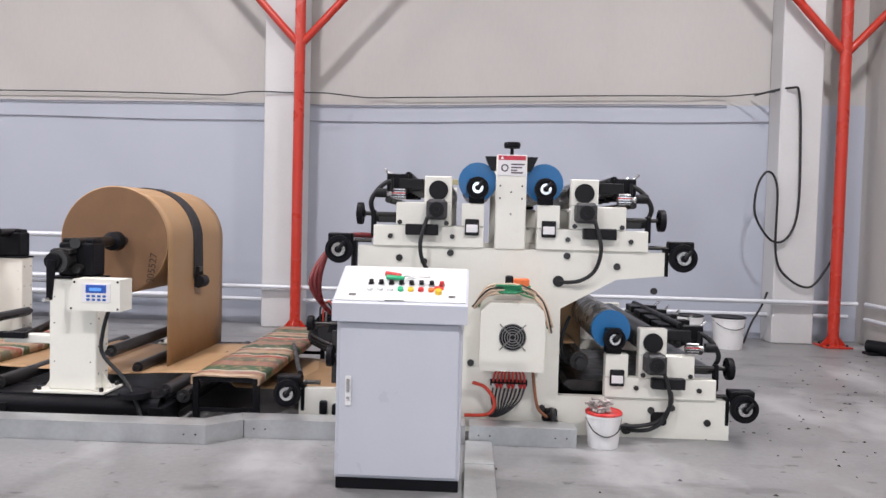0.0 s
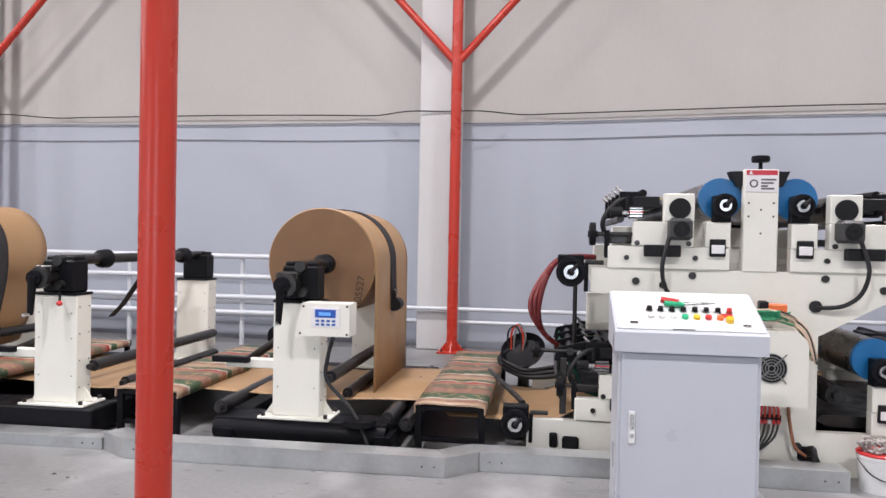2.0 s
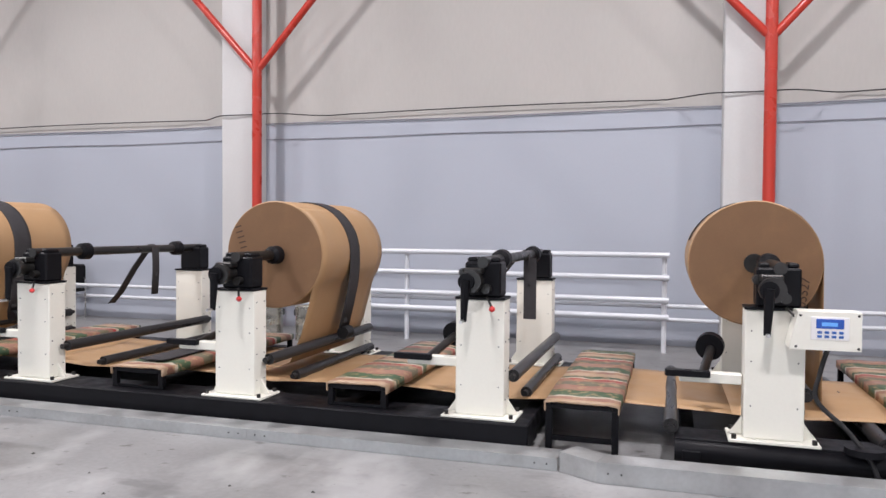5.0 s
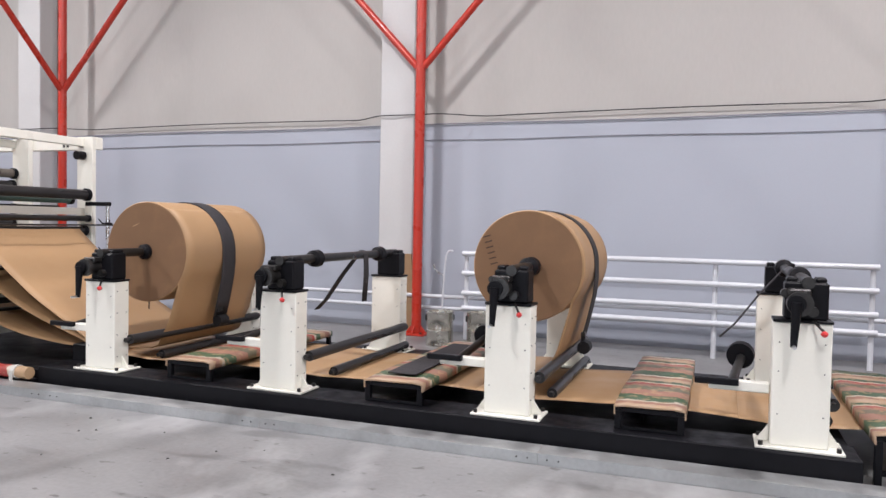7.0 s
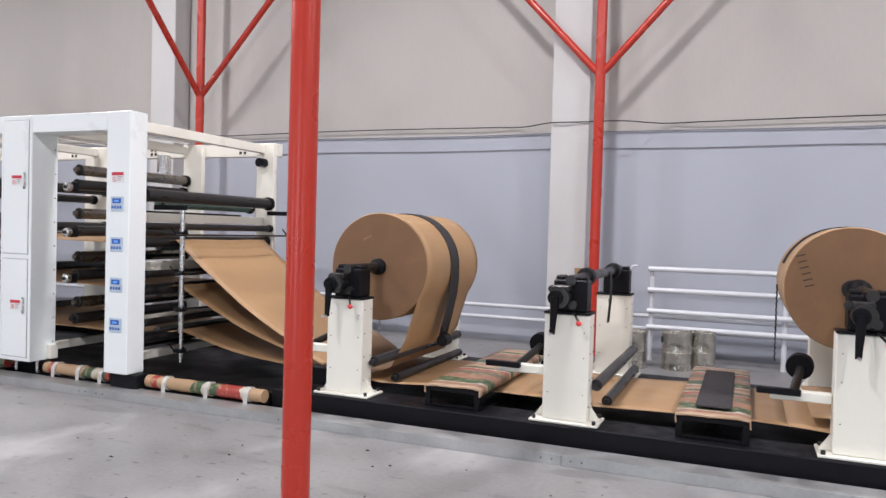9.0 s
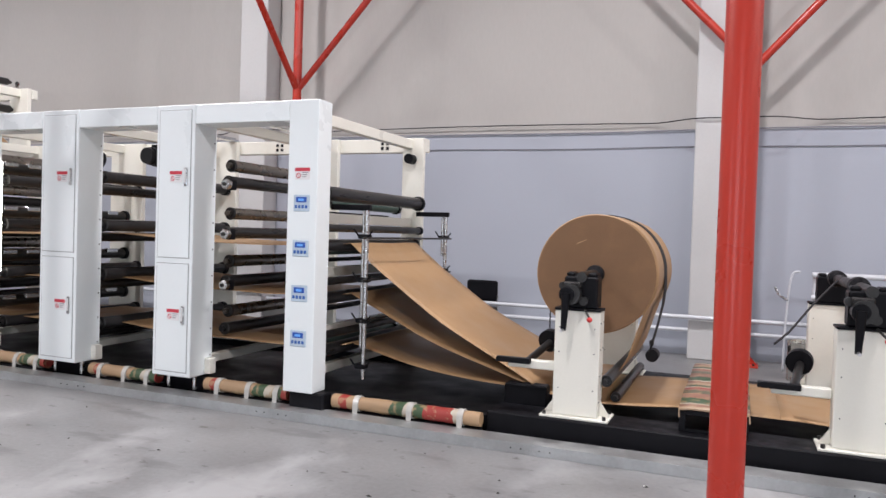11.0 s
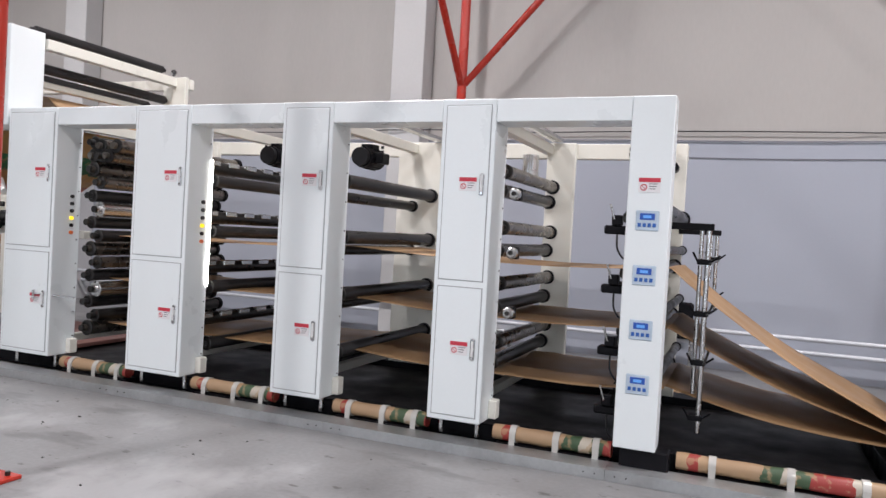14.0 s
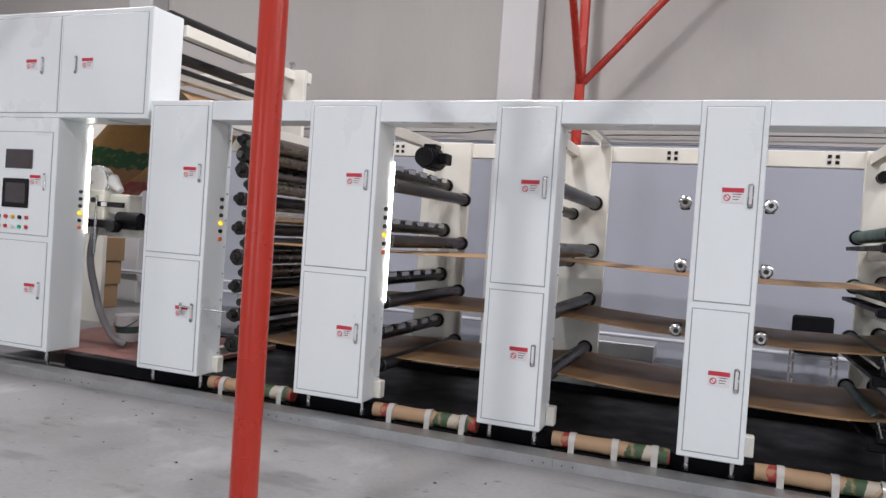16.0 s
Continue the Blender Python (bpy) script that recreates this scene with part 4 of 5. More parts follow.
# in-feed side: green felt apron, pressure roller, carriage and levers
part("pressure_roller", roller(B(), -0.70, 0.80, 0.14, DEPTH - 0.06, 0.085), DGREEN, pu, "dull green rubber pressure roller")
part("roller_ring", lathe(B(), (-0.70, 0.13, 0.80), [(0.088, -0.012), (0.108, -0.012), (0.108, 0.012), (0.088, 0.012)], "y", 28), BLACK, pu)
part("inner_plate", box(B(), -1.04, -0.52, 0.62, 0.66, 0.74, 1.0, 0.004), CREAM, pu)
part("felt_apron", sheet(B(), [(-1.22, 0.66), (-1.12, 0.52), (-1.06, 0.40), (-0.92, 0.37), (-0.70, 0.37)], 0.12, DEPTH - 0.1, 0.008, 0.004), GREEN, pu, "green felt apron")
for x, z, r in ((-1.16, 0.66, 0.024), (-0.98, 0.70, 0.030), (-0.86, 0.62, 0.036), (-1.24, 0.50, 0.016)):
    part("cross_bar", rod(B(), (x, 0.08, z), (x, DEPTH - 0.06, z), r, 14), IRON, pu)
for k in range(4):
    y = 0.10 + 0.36 * k
    lv = part("carriage_arm", prism(B(), [(-1.26, 0.60), (-0.84, 0.58), (-0.80, 0.66), (-1.0, 0.74), (-1.24, 0.68)], y, y + 0.03), BLACK, pu)
    part("pin", rod(B(), (-1.10, y - 0.03, 0.65), (-1.10, y + 0.06, 0.65), 0.018, 12), STEEL, lv)
part("support_post", rod(B(), (-1.13, 0.30, 0.62), (-1.13, 0.30, 1.20), 0.014, 10), IRON, pu)
part("adjusting_rod", rod(B(), (-1.02, 0.10, 0.66), (-1.36, 0.10, 0.66), 0.012, 10), IRON, pu)
handwheel(pu, -1.37, 0.10, 0.66, 0.05, "x")
for y in (0.06, 0.5, 0.95):
    part("hanger", box(B(), -1.22, -1.18, y, y + 0.03, 0.27, 0.62, 0.004), IRON, pu)
part("paper_run", sheet(B(), [(-1.6, 0.14), (-1.3, 0.16), (-0.95, 0.34), (-0.2, 0.55), (0.4, 0.56)], 0.25, 1.4, 0.003, 0.004), KRAFT, pu)
part("slide_rod", rod(B(), (-1.45, 0.15, 0.31), (-1.75, 1.2, 0.32), 0.018), IRON, pu)
for z, dx in ((0.10, 0), (0.13, 0.06)):
    part("floor_hose", tube(B(), [(0.30, -0.06, 0.02), (0.24, -0.10, z), (0.23, -0.08, z + 0.05), (0.21, -0.01, z + 0.02)], 0.016), CABLE, pu)
part("ink_tray", prism(B(), [(0.32, 0.30), (0.38, 0.26), (1.10, 0.26), (1.16, 0.32), (1.13, 0.33), (0.35, 0.33)], 0.14, DEPTH - 0.1), IRON, pu, "dark ink tray")
part("pump_box", box(B(), 0.34, 0.80, 0.45, 1.25, 0.0, 0.24, 0.01), BLACK, pu, "dark pump box inside the frame")
part("drip_panel", box(B(), 0.30, 0.56, 1.05, 1.10, 0.34, 0.78, 0.004), CARD, pu, "brown cardboard splash guard")
part("inner_roller", roller(B(), 0.42, 0.46, 0.12, DEPTH - 0.06, 0.06), RUBBER, pu)
part("inner_roller", roller(B(), 1.06, 0.62, 0.12, DEPTH - 0.06, 0.05), RUBBER, pu)
part("hose_loop", tube(B(), [(0.36, 0.2, 0.75), (0.31, 0.2, 0.6), (0.33, 0.22, 0.46), (0.42, 0.25, 0.40)], 0.012), CABLE, pu)
# red and dark hoses on the in-feed side
for k in range(3):
    part("air_hose", tube(B(), [(-1.0, 0.35 + 0.1 * k, 1.25), (-1.25, 0.3 + 0.1 * k, 1.22), (-1.36 - 0.03 * k, 0.3, 0.95), (-1.33, 0.35, 0.74), (-1.16, 0.5, 0.60)], 0.017), DARK_HOSE, pu)
# warning plate on the post
sign = part("warning_plate", box(B(), -0.16, 0.02, -0.018, -0.0125, 1.665, 1.797, 0.001), STICKER, pu, "white warning plate with a red band")
part("red_band", box(B(), -0.157, 0.017, -0.020, -0.0182, 1.765, 1.793, 0), STICKER_RED, sign)
part("warning_triangle", prism(B(), [(-0.145, 1.770), (-0.120, 1.770), (-0.1325, 1.790)], -0.0215, -0.0202), STICKER, sign)
part("pictogram", ring(B(), (-0.115, -0.018, 1.715), 0.020, 0.005, 14, 5), INK, sign)
for z, w in ((1.738, 0.085), (1.718, 0.07), (1.70, 0.04), (1.685, 0.075)):
    part("line_of_print", box(B(), -0.075, -0.075 + w, -0.020, -0.0182, z - 0.005, z + 0.005, 0), INK, sign)

# fan box with its wiring
fan = thing("fan_box", (-0.045, PY - 0.005, 0.44), "cream electrical box with a round fan grille", "electrical box")
part("housing", prism(B(), [(-0.20, 0), (0.20, 0), (0.20, 0.37), (0.14, 0.425), (-0.14, 0.425), (-0.20, 0.37)], -0.20, 0.0), CREAM, fan)
part("fan_opening", rod(B(), (0, -0.203, 0.215), (0, -0.199, 0.215), 0.085, 28), DARK_P, fan)
for r in (0.018, 0.034, 0.050, 0.066, 0.082):
    part("grille_ring", ring(B(), (0, -0.208, 0.215), r, 0.0030, 28), GRILLE, fan)
for k in range(4):
    a = math.radians(45 + 90 * k)
    part("grille_arm", rod(B(), (0.015 * math.cos(a), -0.207, 0.215 + 0.015 * math.sin(a)), (0.115 * math.cos(a), -0.205, 0.215 + 0.115 * math.sin(a)), 0.004, 6), GRILLE, fan)
wires = thing("wire_bundle", (-0.045, PY - 0.02, 0.87), "tangled bundle of pale and green wires on the fan box", "wires")
rng = random.Random(4)
for k in range(26):
    a, b = rng.uniform(-0.05, 0.05), rng.uniform(0.0, 0.07)
    m = WIRE_PALE if k % 4 else (WIRE_GREEN if k % 8 else CABLE)
    pts = [(-0.23 + a * 0.5, -0.09 + a, -0.05 + b * 0.3), (-0.17, -0.11 + a, 0.02 + b), (-0.05 + a, -0.12 + a, 0.045 + b), (0.08, -0.13 - a, 0.035 + b), (0.17 + b * 0.3, -0.14 + a, -0.01 + b * 0.4), (0.22 + b * 0.4, -0.15 + a, -0.09 - 2 * abs(a))]
    part("wire", tube(B(), pts, 0.0055, 6, 4), m, wires)
for k in range(14):
    c = Vector((rng.uniform(-0.06, 0.05), -0.13, 0.055))
    part("wire", tube(B(), [c, c + Vector((rng.uniform(-0.07, 0.07), -0.03, 0.05)), c + Vector((rng.uniform(-0.08, 0.08), -0.02, 0.02)), c + Vector((rng.uniform(-0.05, 0.05), -0.04, 0))], 0.006, 6, 4), WIRE_GREEN, wires)
part("plug", box(B(), 0.0, 0.10, -0.12, -0.06, 0.085, 0.145, 0.008), ORANGE, wires)
part("plug", box(B(), -0.05, 0.0, -0.11, -0.05, 0.07, 0.16, 0.008), DARK_P, wires)
term = thing("terminal_strip", (-0.05, PY - 0.006, 0.25), "terminal strip with red and black wires", "terminals")
part("rail", box(B(), -0.12, 0.12, -0.02, 0.0, 0.06, 0.10, 0.002), DARK_P, term)
for k in range(9):
    x = -0.10 + 0.025 * k
    part("terminal", box(B(), x - 0.010, x + 0.010, -0.04, -0.021, 0.05, 0.075, 0.002), RED_P if k % 3 else WHITE_P, term)
    part("wire", tube(B(), [(x, -0.03, 0.09), (x * 0.9, -0.05, 0.15), (x * 0.5, -0.04, 0.19)], 0.007, 6, 4), WIRE_RED if k % 2 else RED_P, term)
    part("wire", tube(B(), [(x, -0.03, 0.05), (x * 0.9 - 0.02, -0.06, -0.02), (x * 0.4 - 0.05, -0.06, -0.10), (x * 0.2 - 0.1, -0.05, -0.135)], 0.006, 6, 4), CABLE if k % 2 else GREY_P, term)
bm = tube(B(), [(-0.28, PY - 0.05, 0.33), (-0.20, PY - 0.09, 0.31), (-0.14, PY - 0.1, 0.22), (-0.18, PY - 0.09, 0.14), (-0.33, PY - 0.06, 0.12)], 0.012)
tagged(part("air_hose", bm, WIRE_RED), "red air hose looping beside the terminal strip", "hose")
bm = tube(B(), [(0.10, PY - 0.03, 0.44), (0.115, PY - 0.04, 0.3), (0.14, PY - 0.05, 0.18), (0.20, PY - 0.06, 0.125)], 0.010)
tagged(part("earth_wire", bm, material("brown_wire", (0.30, 0.12, 0.06), 0.5)), "brown wire running down to the cable trunking", "cable")

# ---- operator console ----
co = thing("operator_console", (-0.66, 3.66, 0), "grey steel operator console with a sloped push button top", "console")
part("cabinet", box(B(), -0.315, 0.315, 0.02, 0.34, 0.06, 0.86, 0.005), GREY, co)
part("door", box(B(), -0.300, 0.300, 0.008, 0.0195, 0.075, 0.845, 0.004), GREY, co)
part("plinth", box(B(), -0.31, 0.31, 0.03, 0.33, 0.0, 0.06, 0.003), BLACK, co)
bm = B()
prof = [(-0.025, 0.855), (-0.025, 0.945), (-0.01, 0.955), (0.34, 1.105), (0.36, 1.10), (0.36, 0.855)]
va = [bm.verts.new((-0.335, y, z)) for y, z in prof]
vb = [bm.verts.new((0.335, y, z)) for y, z in prof]
bm.faces.new(va)
bm.faces.new(vb[::-1])
for i in range(6):
    bm.faces.new((va[i], vb[i], vb[(i + 1) % 6], va[(i + 1) % 6]))
bmesh.ops.recalc_face_normals(bm, faces=bm.faces)
part("lid", bm, GREY, co)
SL = math.atan2(0.15, 0.35)


def on_lid(u, v, w):
    """u across, v up the slope, w off it."""
    return Vector((u, -0.01 + v * math.cos(SL) - w * math.sin(SL), 0.955 + v * math.sin(SL) + w * math.cos(SL)))


def lid_box(name, u0, u1, v0, v1, w0, w1, mat, parent, label=""):
    bm = B()
    box(bm, u0, u1, v0, v1, w0, w1, 0.0015)
    for vert in bm.verts:
        vert.co = on_lid(*vert.co)
    return part(name, bm, mat, parent, label)


panel = lid_box("panel", -0.325, 0.325, 0.004, 0.375, 0.0, 0.006, LID, co, "pale sloped panel")
lid_box("lid_seam", -0.08, 0.02, 0.003, 0.010, 0.005, 0.0075, DARK_P, co)
for u in (-0.245, 0.255):
    lid_box("latch", u - 0.018, u + 0.018, 0.045, 0.065, 0.0062, 0.010, STEEL, co)
cols = [WHITE_P, WHITE_P, WHITE_P, GREEN_P, YELLOW, RED_P, ORANGE]
for k in range(7):
    u = -0.165 + 0.052 * k
    part("lamp", rod(B(), on_lid(u, 0.115, 0.006), on_lid(u, 0.115, 0.02), 0.015, 16), cols[k], co)
for k in range(8):
    u = -0.165 + 0.052 * k
    bt = part("switch", rod(B(), on_lid(u, 0.175, 0.006), on_lid(u, 0.175, 0.012), 0.017, 16), STEEL, co)
    part("switch_knob", rod(B(), on_lid(u, 0.175, 0.012), on_lid(u, 0.178, 0.030), 0.012, 12), RED_P if k == 7 else DARK_P, bt)
lid_box("nameplate", 0.16, 0.21, 0.125, 0.165, 0.0062, 0.009, RED_P, co)
part("emergency_stop", rod(B(), on_lid(0.185, 0.09, 0.006), on_lid(0.185, 0.09, 0.028), 0.017, 16), YELLOW, co)
hd = part("handle_plate", box(B(), -0.265, -0.235, -0.004, 0.0075, 0.43, 0.58, 0.003), WHITE_P, co, "pale lock handle")
part("lock", rod(B(), (-0.25, -0.010, 0.47), (-0.25, -0.004, 0.47), 0.009, 14), STEEL, hd)
part("lever", box(B(), -0.258, -0.242, -0.014, -0.004, 0.50, 0.565, 0.003), STEEL, hd)
sd = thing("screwdriver", (-0.66, 3.66, 0), "screwdriver with a red handle lying on the console", "tool")
part("grip", rod(B(), on_lid(-0.10, 0.27, 0.020), on_lid(-0.02, 0.245, 0.020), 0.014, 12), RED_P, sd)
part("blade", rod(B(), on_lid(-0.02, 0.245, 0.020), on_lid(0.14, 0.20, 0.042), 0.004, 8), STEEL, sd)
sd = thing("screwdriver", (-0.66, 3.66, 0), "screwdriver with a green handle lying on the console", "tool")
part("grip", rod(B(), on_lid(-0.09, 0.225, 0.022), on_lid(0.0, 0.212, 0.022), 0.013, 12), GREEN_P, sd)
part("blade", rod(B(), on_lid(0.0, 0.212, 0.022), on_lid(0.12, 0.20, 0.040), 0.004, 8), STEEL, sd)

# ---- buckets, drums and the hose reel ----


def bucket(x, y, r, h, lid, label):
    b = thing("bucket", (x, y, 0), label, "bucket", "buckets")
    part("body", lathe(B(), (0, 0, 0), [(r * 0.84, 0), (r * 0.86, 0.01), (r, h - 0.03), (r * 1.04, h - 0.028), (r * 1.04, h - 0.012), (r * 0.98, h - 0.011), (r * 0.97, h - 0.04)], "z", 28), WHITE_P, b)
    part("lid", lathe(B(), (0, 0, 0), [(r * 1.05, h - 0.011), (r * 1.06, h), (r * 0.98, h + 0.006), (r * 0.94, h), (0.01, h)], "z", 28), lid, b)
    part("handle", tube(B(), [(-r, 0, h - 0.04), (-r * 0.7, -r * 0.8, h - 0.10), (0, -r * 1.05, h - 0.13), (r * 0.7, -r * 0.8, h - 0.10), (r, 0, h - 0.04)], 0.004, 6), IRON, b)
    return b


bucket(0.53, 4.58, 0.108, 0.215, RED_P, "white plastic bucket with a red lid by the machine")
rag = B()
for k in range(60):
    a = rng.uniform(0, 6.28)
    c = Vector((0.50 + 0.05 * math.cos(a), 4.57 + 0.05 * math.sin(a), 0.222 + 0.02 * (k % 3)))
    d = Vector((rng.uniform(-0.03, 0.03), rng.uniform(-0.03, 0.03), rng.uniform(0.0, 0.03)))
    tube(rag, [c, c + d, c + d * 0.3 + Vector((rng.uniform(-0.03, 0.03), 0, 0.012))], 0.007, 5, 3)
tagged(part("rag", rag, material("dirty_rag", (0.42, 0.38, 0.36), 0.8, 0, 0.3, 30)), "crumpled dirty rag lying on the bucket lid", "rag")
bucket(2.66, 8.55, 0.18, 0.36, DARK_P, "white plastic bucket with a dark lid standing by the wall")
bucket(2.22, 8.60, 0.16, 0.36, DARK_P, "white plastic bucket with a dark lid standing by the wall")


def drum(x, y, r, h):
    d = thing("metal_can", (x, y, 0), "shiny tin can with ribbed sides by the wall", "can", "tin cans")
    part("body", lathe(B(), (0, 0, 0), [(r, 0), (r, 0.02), (r * 0.98, 0.03), (r * 0.98, h * 0.45), (r, h * 0.47), (r * 0.98, h * 0.49), (r * 0.98, h - 0.03), (r * 1.01, h - 0.02), (r * 1.01, h), (r * 0.94, h), (r * 0.93, h - 0.02)], "z", 28), TIN, d)
    for a in (0.6, 3.6):
        c = Vector((r * math.cos(a), r * math.sin(a), h * 0.8))
        part("clip", box(B(), c.x - 0.012, c.x + 0.012, c.y - 0.012, c.y + 0.012, h * 0.72, h * 0.9), IRON, d)


drum(-8.13, 8.22, 0.165, 0.41)
drum(-7.66, 8.34, 0.165, 0.41)
drum(-7.40, 8.55, 0.15, 0.41)
reel = thing("hose_reel", (-1.50, 6.45, 0), "black pan with coiled hoses on a pump stand behind the tables", "hose")
part("pump_body", lathe(B(), (0, 0, 0), [(0.13, 0), (0.13, 0.10), (0.05, 0.12), (0.045, 0.33), (0.08, 0.34)], "z", 20), GREY_P, reel)
bm = lathe(B(), (0, 0, 0), [(0.02, 0.0), (0.15, 0.005), (0.185, 0.05), (0.19, 0.05), (0.155, -0.008), (0.02, -0.012)], "z", 30)
bm.transform(pose(0.0, -0.02, 0.40, 40, -14, 0))
part("pan", bm, BLACK, reel, "tilted black pan")
for k in range(3):
    part("hose", tube(B(), [(-0.17, -0.18, 0.30 + 0.03 * k), (0.02, -0.28, 0.25 + 0.025 * k), (0.25, -0.32 + 0.04 * k, 0.27 + 0.03 * k), (0.42, -0.40, 0.34 + 0.02 * k), (0.46, -0.62, 0.47)], 0.019), CABLE, reel)
part("hose", tube(B(), [(-0.17, -0.18, 0.30), (-0.20, -0.05, 0.36), (-0.12, 0.05, 0.42)], 0.02), CABLE, reel)
for k, m in ((0, CABLE), (1, WIRE_RED), (2, HOSE)):
    part("hook_hose", tube(B(), [(-0.13 + 0.02 * k, 0.03, 0.40), (-0.14 + 0.03 * k, 0.04, 0.56), (-0.08 + 0.02 * k, 0.04, 0.62 + 0.01 * k), (-0.03 + 0.02 * k, 0.03, 0.54), (-0.02, 0.0, 0.40)], 0.008), m, reel)
mo = thing("motor", (4.2, 8.55, 0), "small dark motor lying on the floor in the corner", "motor")
part("body", rod(B(), (-0.02, -0.1, 0.09), (0.12, -0.3, 0.09), 0.07, 18), BLACK, mo)
part("foot", box(B(), -0.08, 0.15, -0.25, -0.1, 0.0, 0.03), BLACK, mo)

# ---- glueing and tube forming frame ----
FY, FZ0, FZ1 = 4.41, 0.19, 2.395
BEAM = 2.24


def sticker(parent, x, y, z, w=0.125, h=0.092):
    s = part("warning_sticker", box(B(), x - w / 2, x + w / 2, y - 0.003, y, z - h / 2, z + h / 2, 0), STICKER, parent, "white warning sticker with a red band")
    part("red_band", box(B(), x - w / 2, x + w / 2, y - 0.0045, y - 0.0031, z + h * 0.2, z + h / 2, 0), STICKER_RED, s)
    part("pictogram", ring(B(), (x - w * 0.26, y - 0.003, z - h * 0.16), w * 0.14, 0.0032, 14, 4), STICKER_RED, s)
    part("pictogram_bar", rod(B(), (x - w * 0.34, y - 0.003, z - h * 0.05), (x - w * 0.18, y - 0.003, z - h * 0.27), 0.0025, 5), STICKER_RED, s)
    for k in range(3):
        part("line_of_print", box(B(), x, x + w * (0.4 - 0.06 * k), y - 0.0045, y - 0.0031, z + h * (0.06 - 0.17 * k), z + h * (0.11 - 0.17 * k), 0), INK, s)
    return s


def door_handle(parent, x, y, z):
    h = part("door_handle", box(B(), x - 0.016, x + 0.016, y - 0.010, y, z - 0.075, z + 0.075, 0.008), STEEL, parent, "chrome swing handle")
    part("grip", box(B(), x - 0.009, x + 0.009, y - 0.020, y - 0.010, z - 0.05, z + 0.06, 0.005), WHITE_P, h)


def cabinet_post(x0, x1, depth, doors=True, lamps=False, strip=False, top=FZ1):
    w = x1 - x0
    c = thing("cabinet_post", (x0, FY, 0), "white steel cabinet column with an upper and a lower door", "cabinet", "cabinet columns")
    part("body", box(B(), 0, w, 0, depth, FZ0, top, 0.006), WHITE, c)
    if doors:
        for z0, z1, zs in ((1.155, 2.355, 1.815), (0.225, 1.115, 0.695)):
            part("seam", box(B(), 0.030, w - 0.030, -0.002, 0.0, z0, z1, 0), SEAM, c)
            d = part("door", box(B(), 0.036, w - 0.036, -0.007, -0.0022, z0 + 0.006, z1 - 0.006, 0.002), WHITE, c)
            sticker(d, w - 0.175, -0.008, zs)
            door_handle(d, w - 0.075, -0.007, zs)
    for dx in (0.06, w - 0.06):
        part("levelling_foot", rod(B(), (dx, depth * 0.5, 0.07), (dx, depth * 0.5, FZ0), 0.018, 10), STEEL, c)
    part("corner_bracket", box(B(), w + 0.001, w + 0.06, depth - 0.10, depth - 0.02, 0.20, 0.33, 0.006), CREAM, c)
    for k in range(9):
        part("screw", rod(B(), (w - 0.001, depth - 0.03, 0.35 + 0.22 * k), (w + 0.004, depth - 0.03, 0.35 + 0.22 * k), 0.006, 8), IRON, c)
    if lamps:
        for k, m in enumerate((GREY_P, GREY_P, GREY_P, LAMP_YELLOW, DARK_P, ORANGE)):
            part("push_button", rod(B(), (w, depth - 0.10, 1.62 - 0.065 * k), (w + 0.018, depth - 0.10, 1.62 - 0.065 * k), 0.016, 14), m, c)
    if strip:
        part("light_strip", box(B(), w + 0.002, w + 0.014, depth - 0.014, depth - 0.003, 0.92, 1.98, 0), LED, c, "lit white light strip")
    return c


POSTS = [(-13.26, -12.87, 0.27), (-14.57, -14.13, 0.27), (-16.03, -15.45, 0.28), (-17.54, -16.93, 0.28)]
for k, (a, b, d) in enumerate(POSTS):
    cabinet_post(a, b, d, True, k >= 2, k == 2)
end_post = thing("end_post", (-11.98, FY, 0), "white steel end column with four blue displays", "frame column")
part("body", box(B(), 0, 0.26, 0, 0.19, FZ0, FZ1, 0.006), WHITE, end_post)
sticker(end_post, 0.13, -0.001, 1.84, 0.13, 0.09)
for z in (1.62, 1.28, 0.94, 0.60):
    kp = part("display_panel", box(B(), 0.06, 0.20, -0.008, 0.0, z - 0.062, z + 0.062, 0.004), KEYPAD, end_post, "pale blue keypad panel")
    lc = part("display", box(B(), 0.085, 0.175, -0.012, -0.0085, z + 0.005, z + 0.045, 0), LCD, kp)
    part("digits", box(B(), 0.105, 0.155, -0.0135, -0.0122, z + 0.015, z + 0.033, 0), LCD_TEXT, lc)
    for c in range(4):
        part("key", box(B(), 0.074 + 0.03 * c, 0.094 + 0.03 * c, -0.012, -0.0085, z - 0.040, z - 0.016, 0.002), KEY_BLUE, kp)
part("foot", box(B(), 0.04, 0.34, 0.03, 0.16, 0.04, FZ0 - 0.001, 0.01), BLACK, end_post)

# fascia beams between the columns
spans = [(-12.868, -11.982), (-14.128, -13.262), (-15.448, -14.572), (-16.928, -16.032)]
for a, b in spans:
    tagged(part("fascia_beam", box(B(), a, b, FY + 0.002, FY + 0.26, BEAM, FZ1 - 0.002, 0.004), WHITE), "white steel beam across the top of the frame", "beam", "fascia beams")

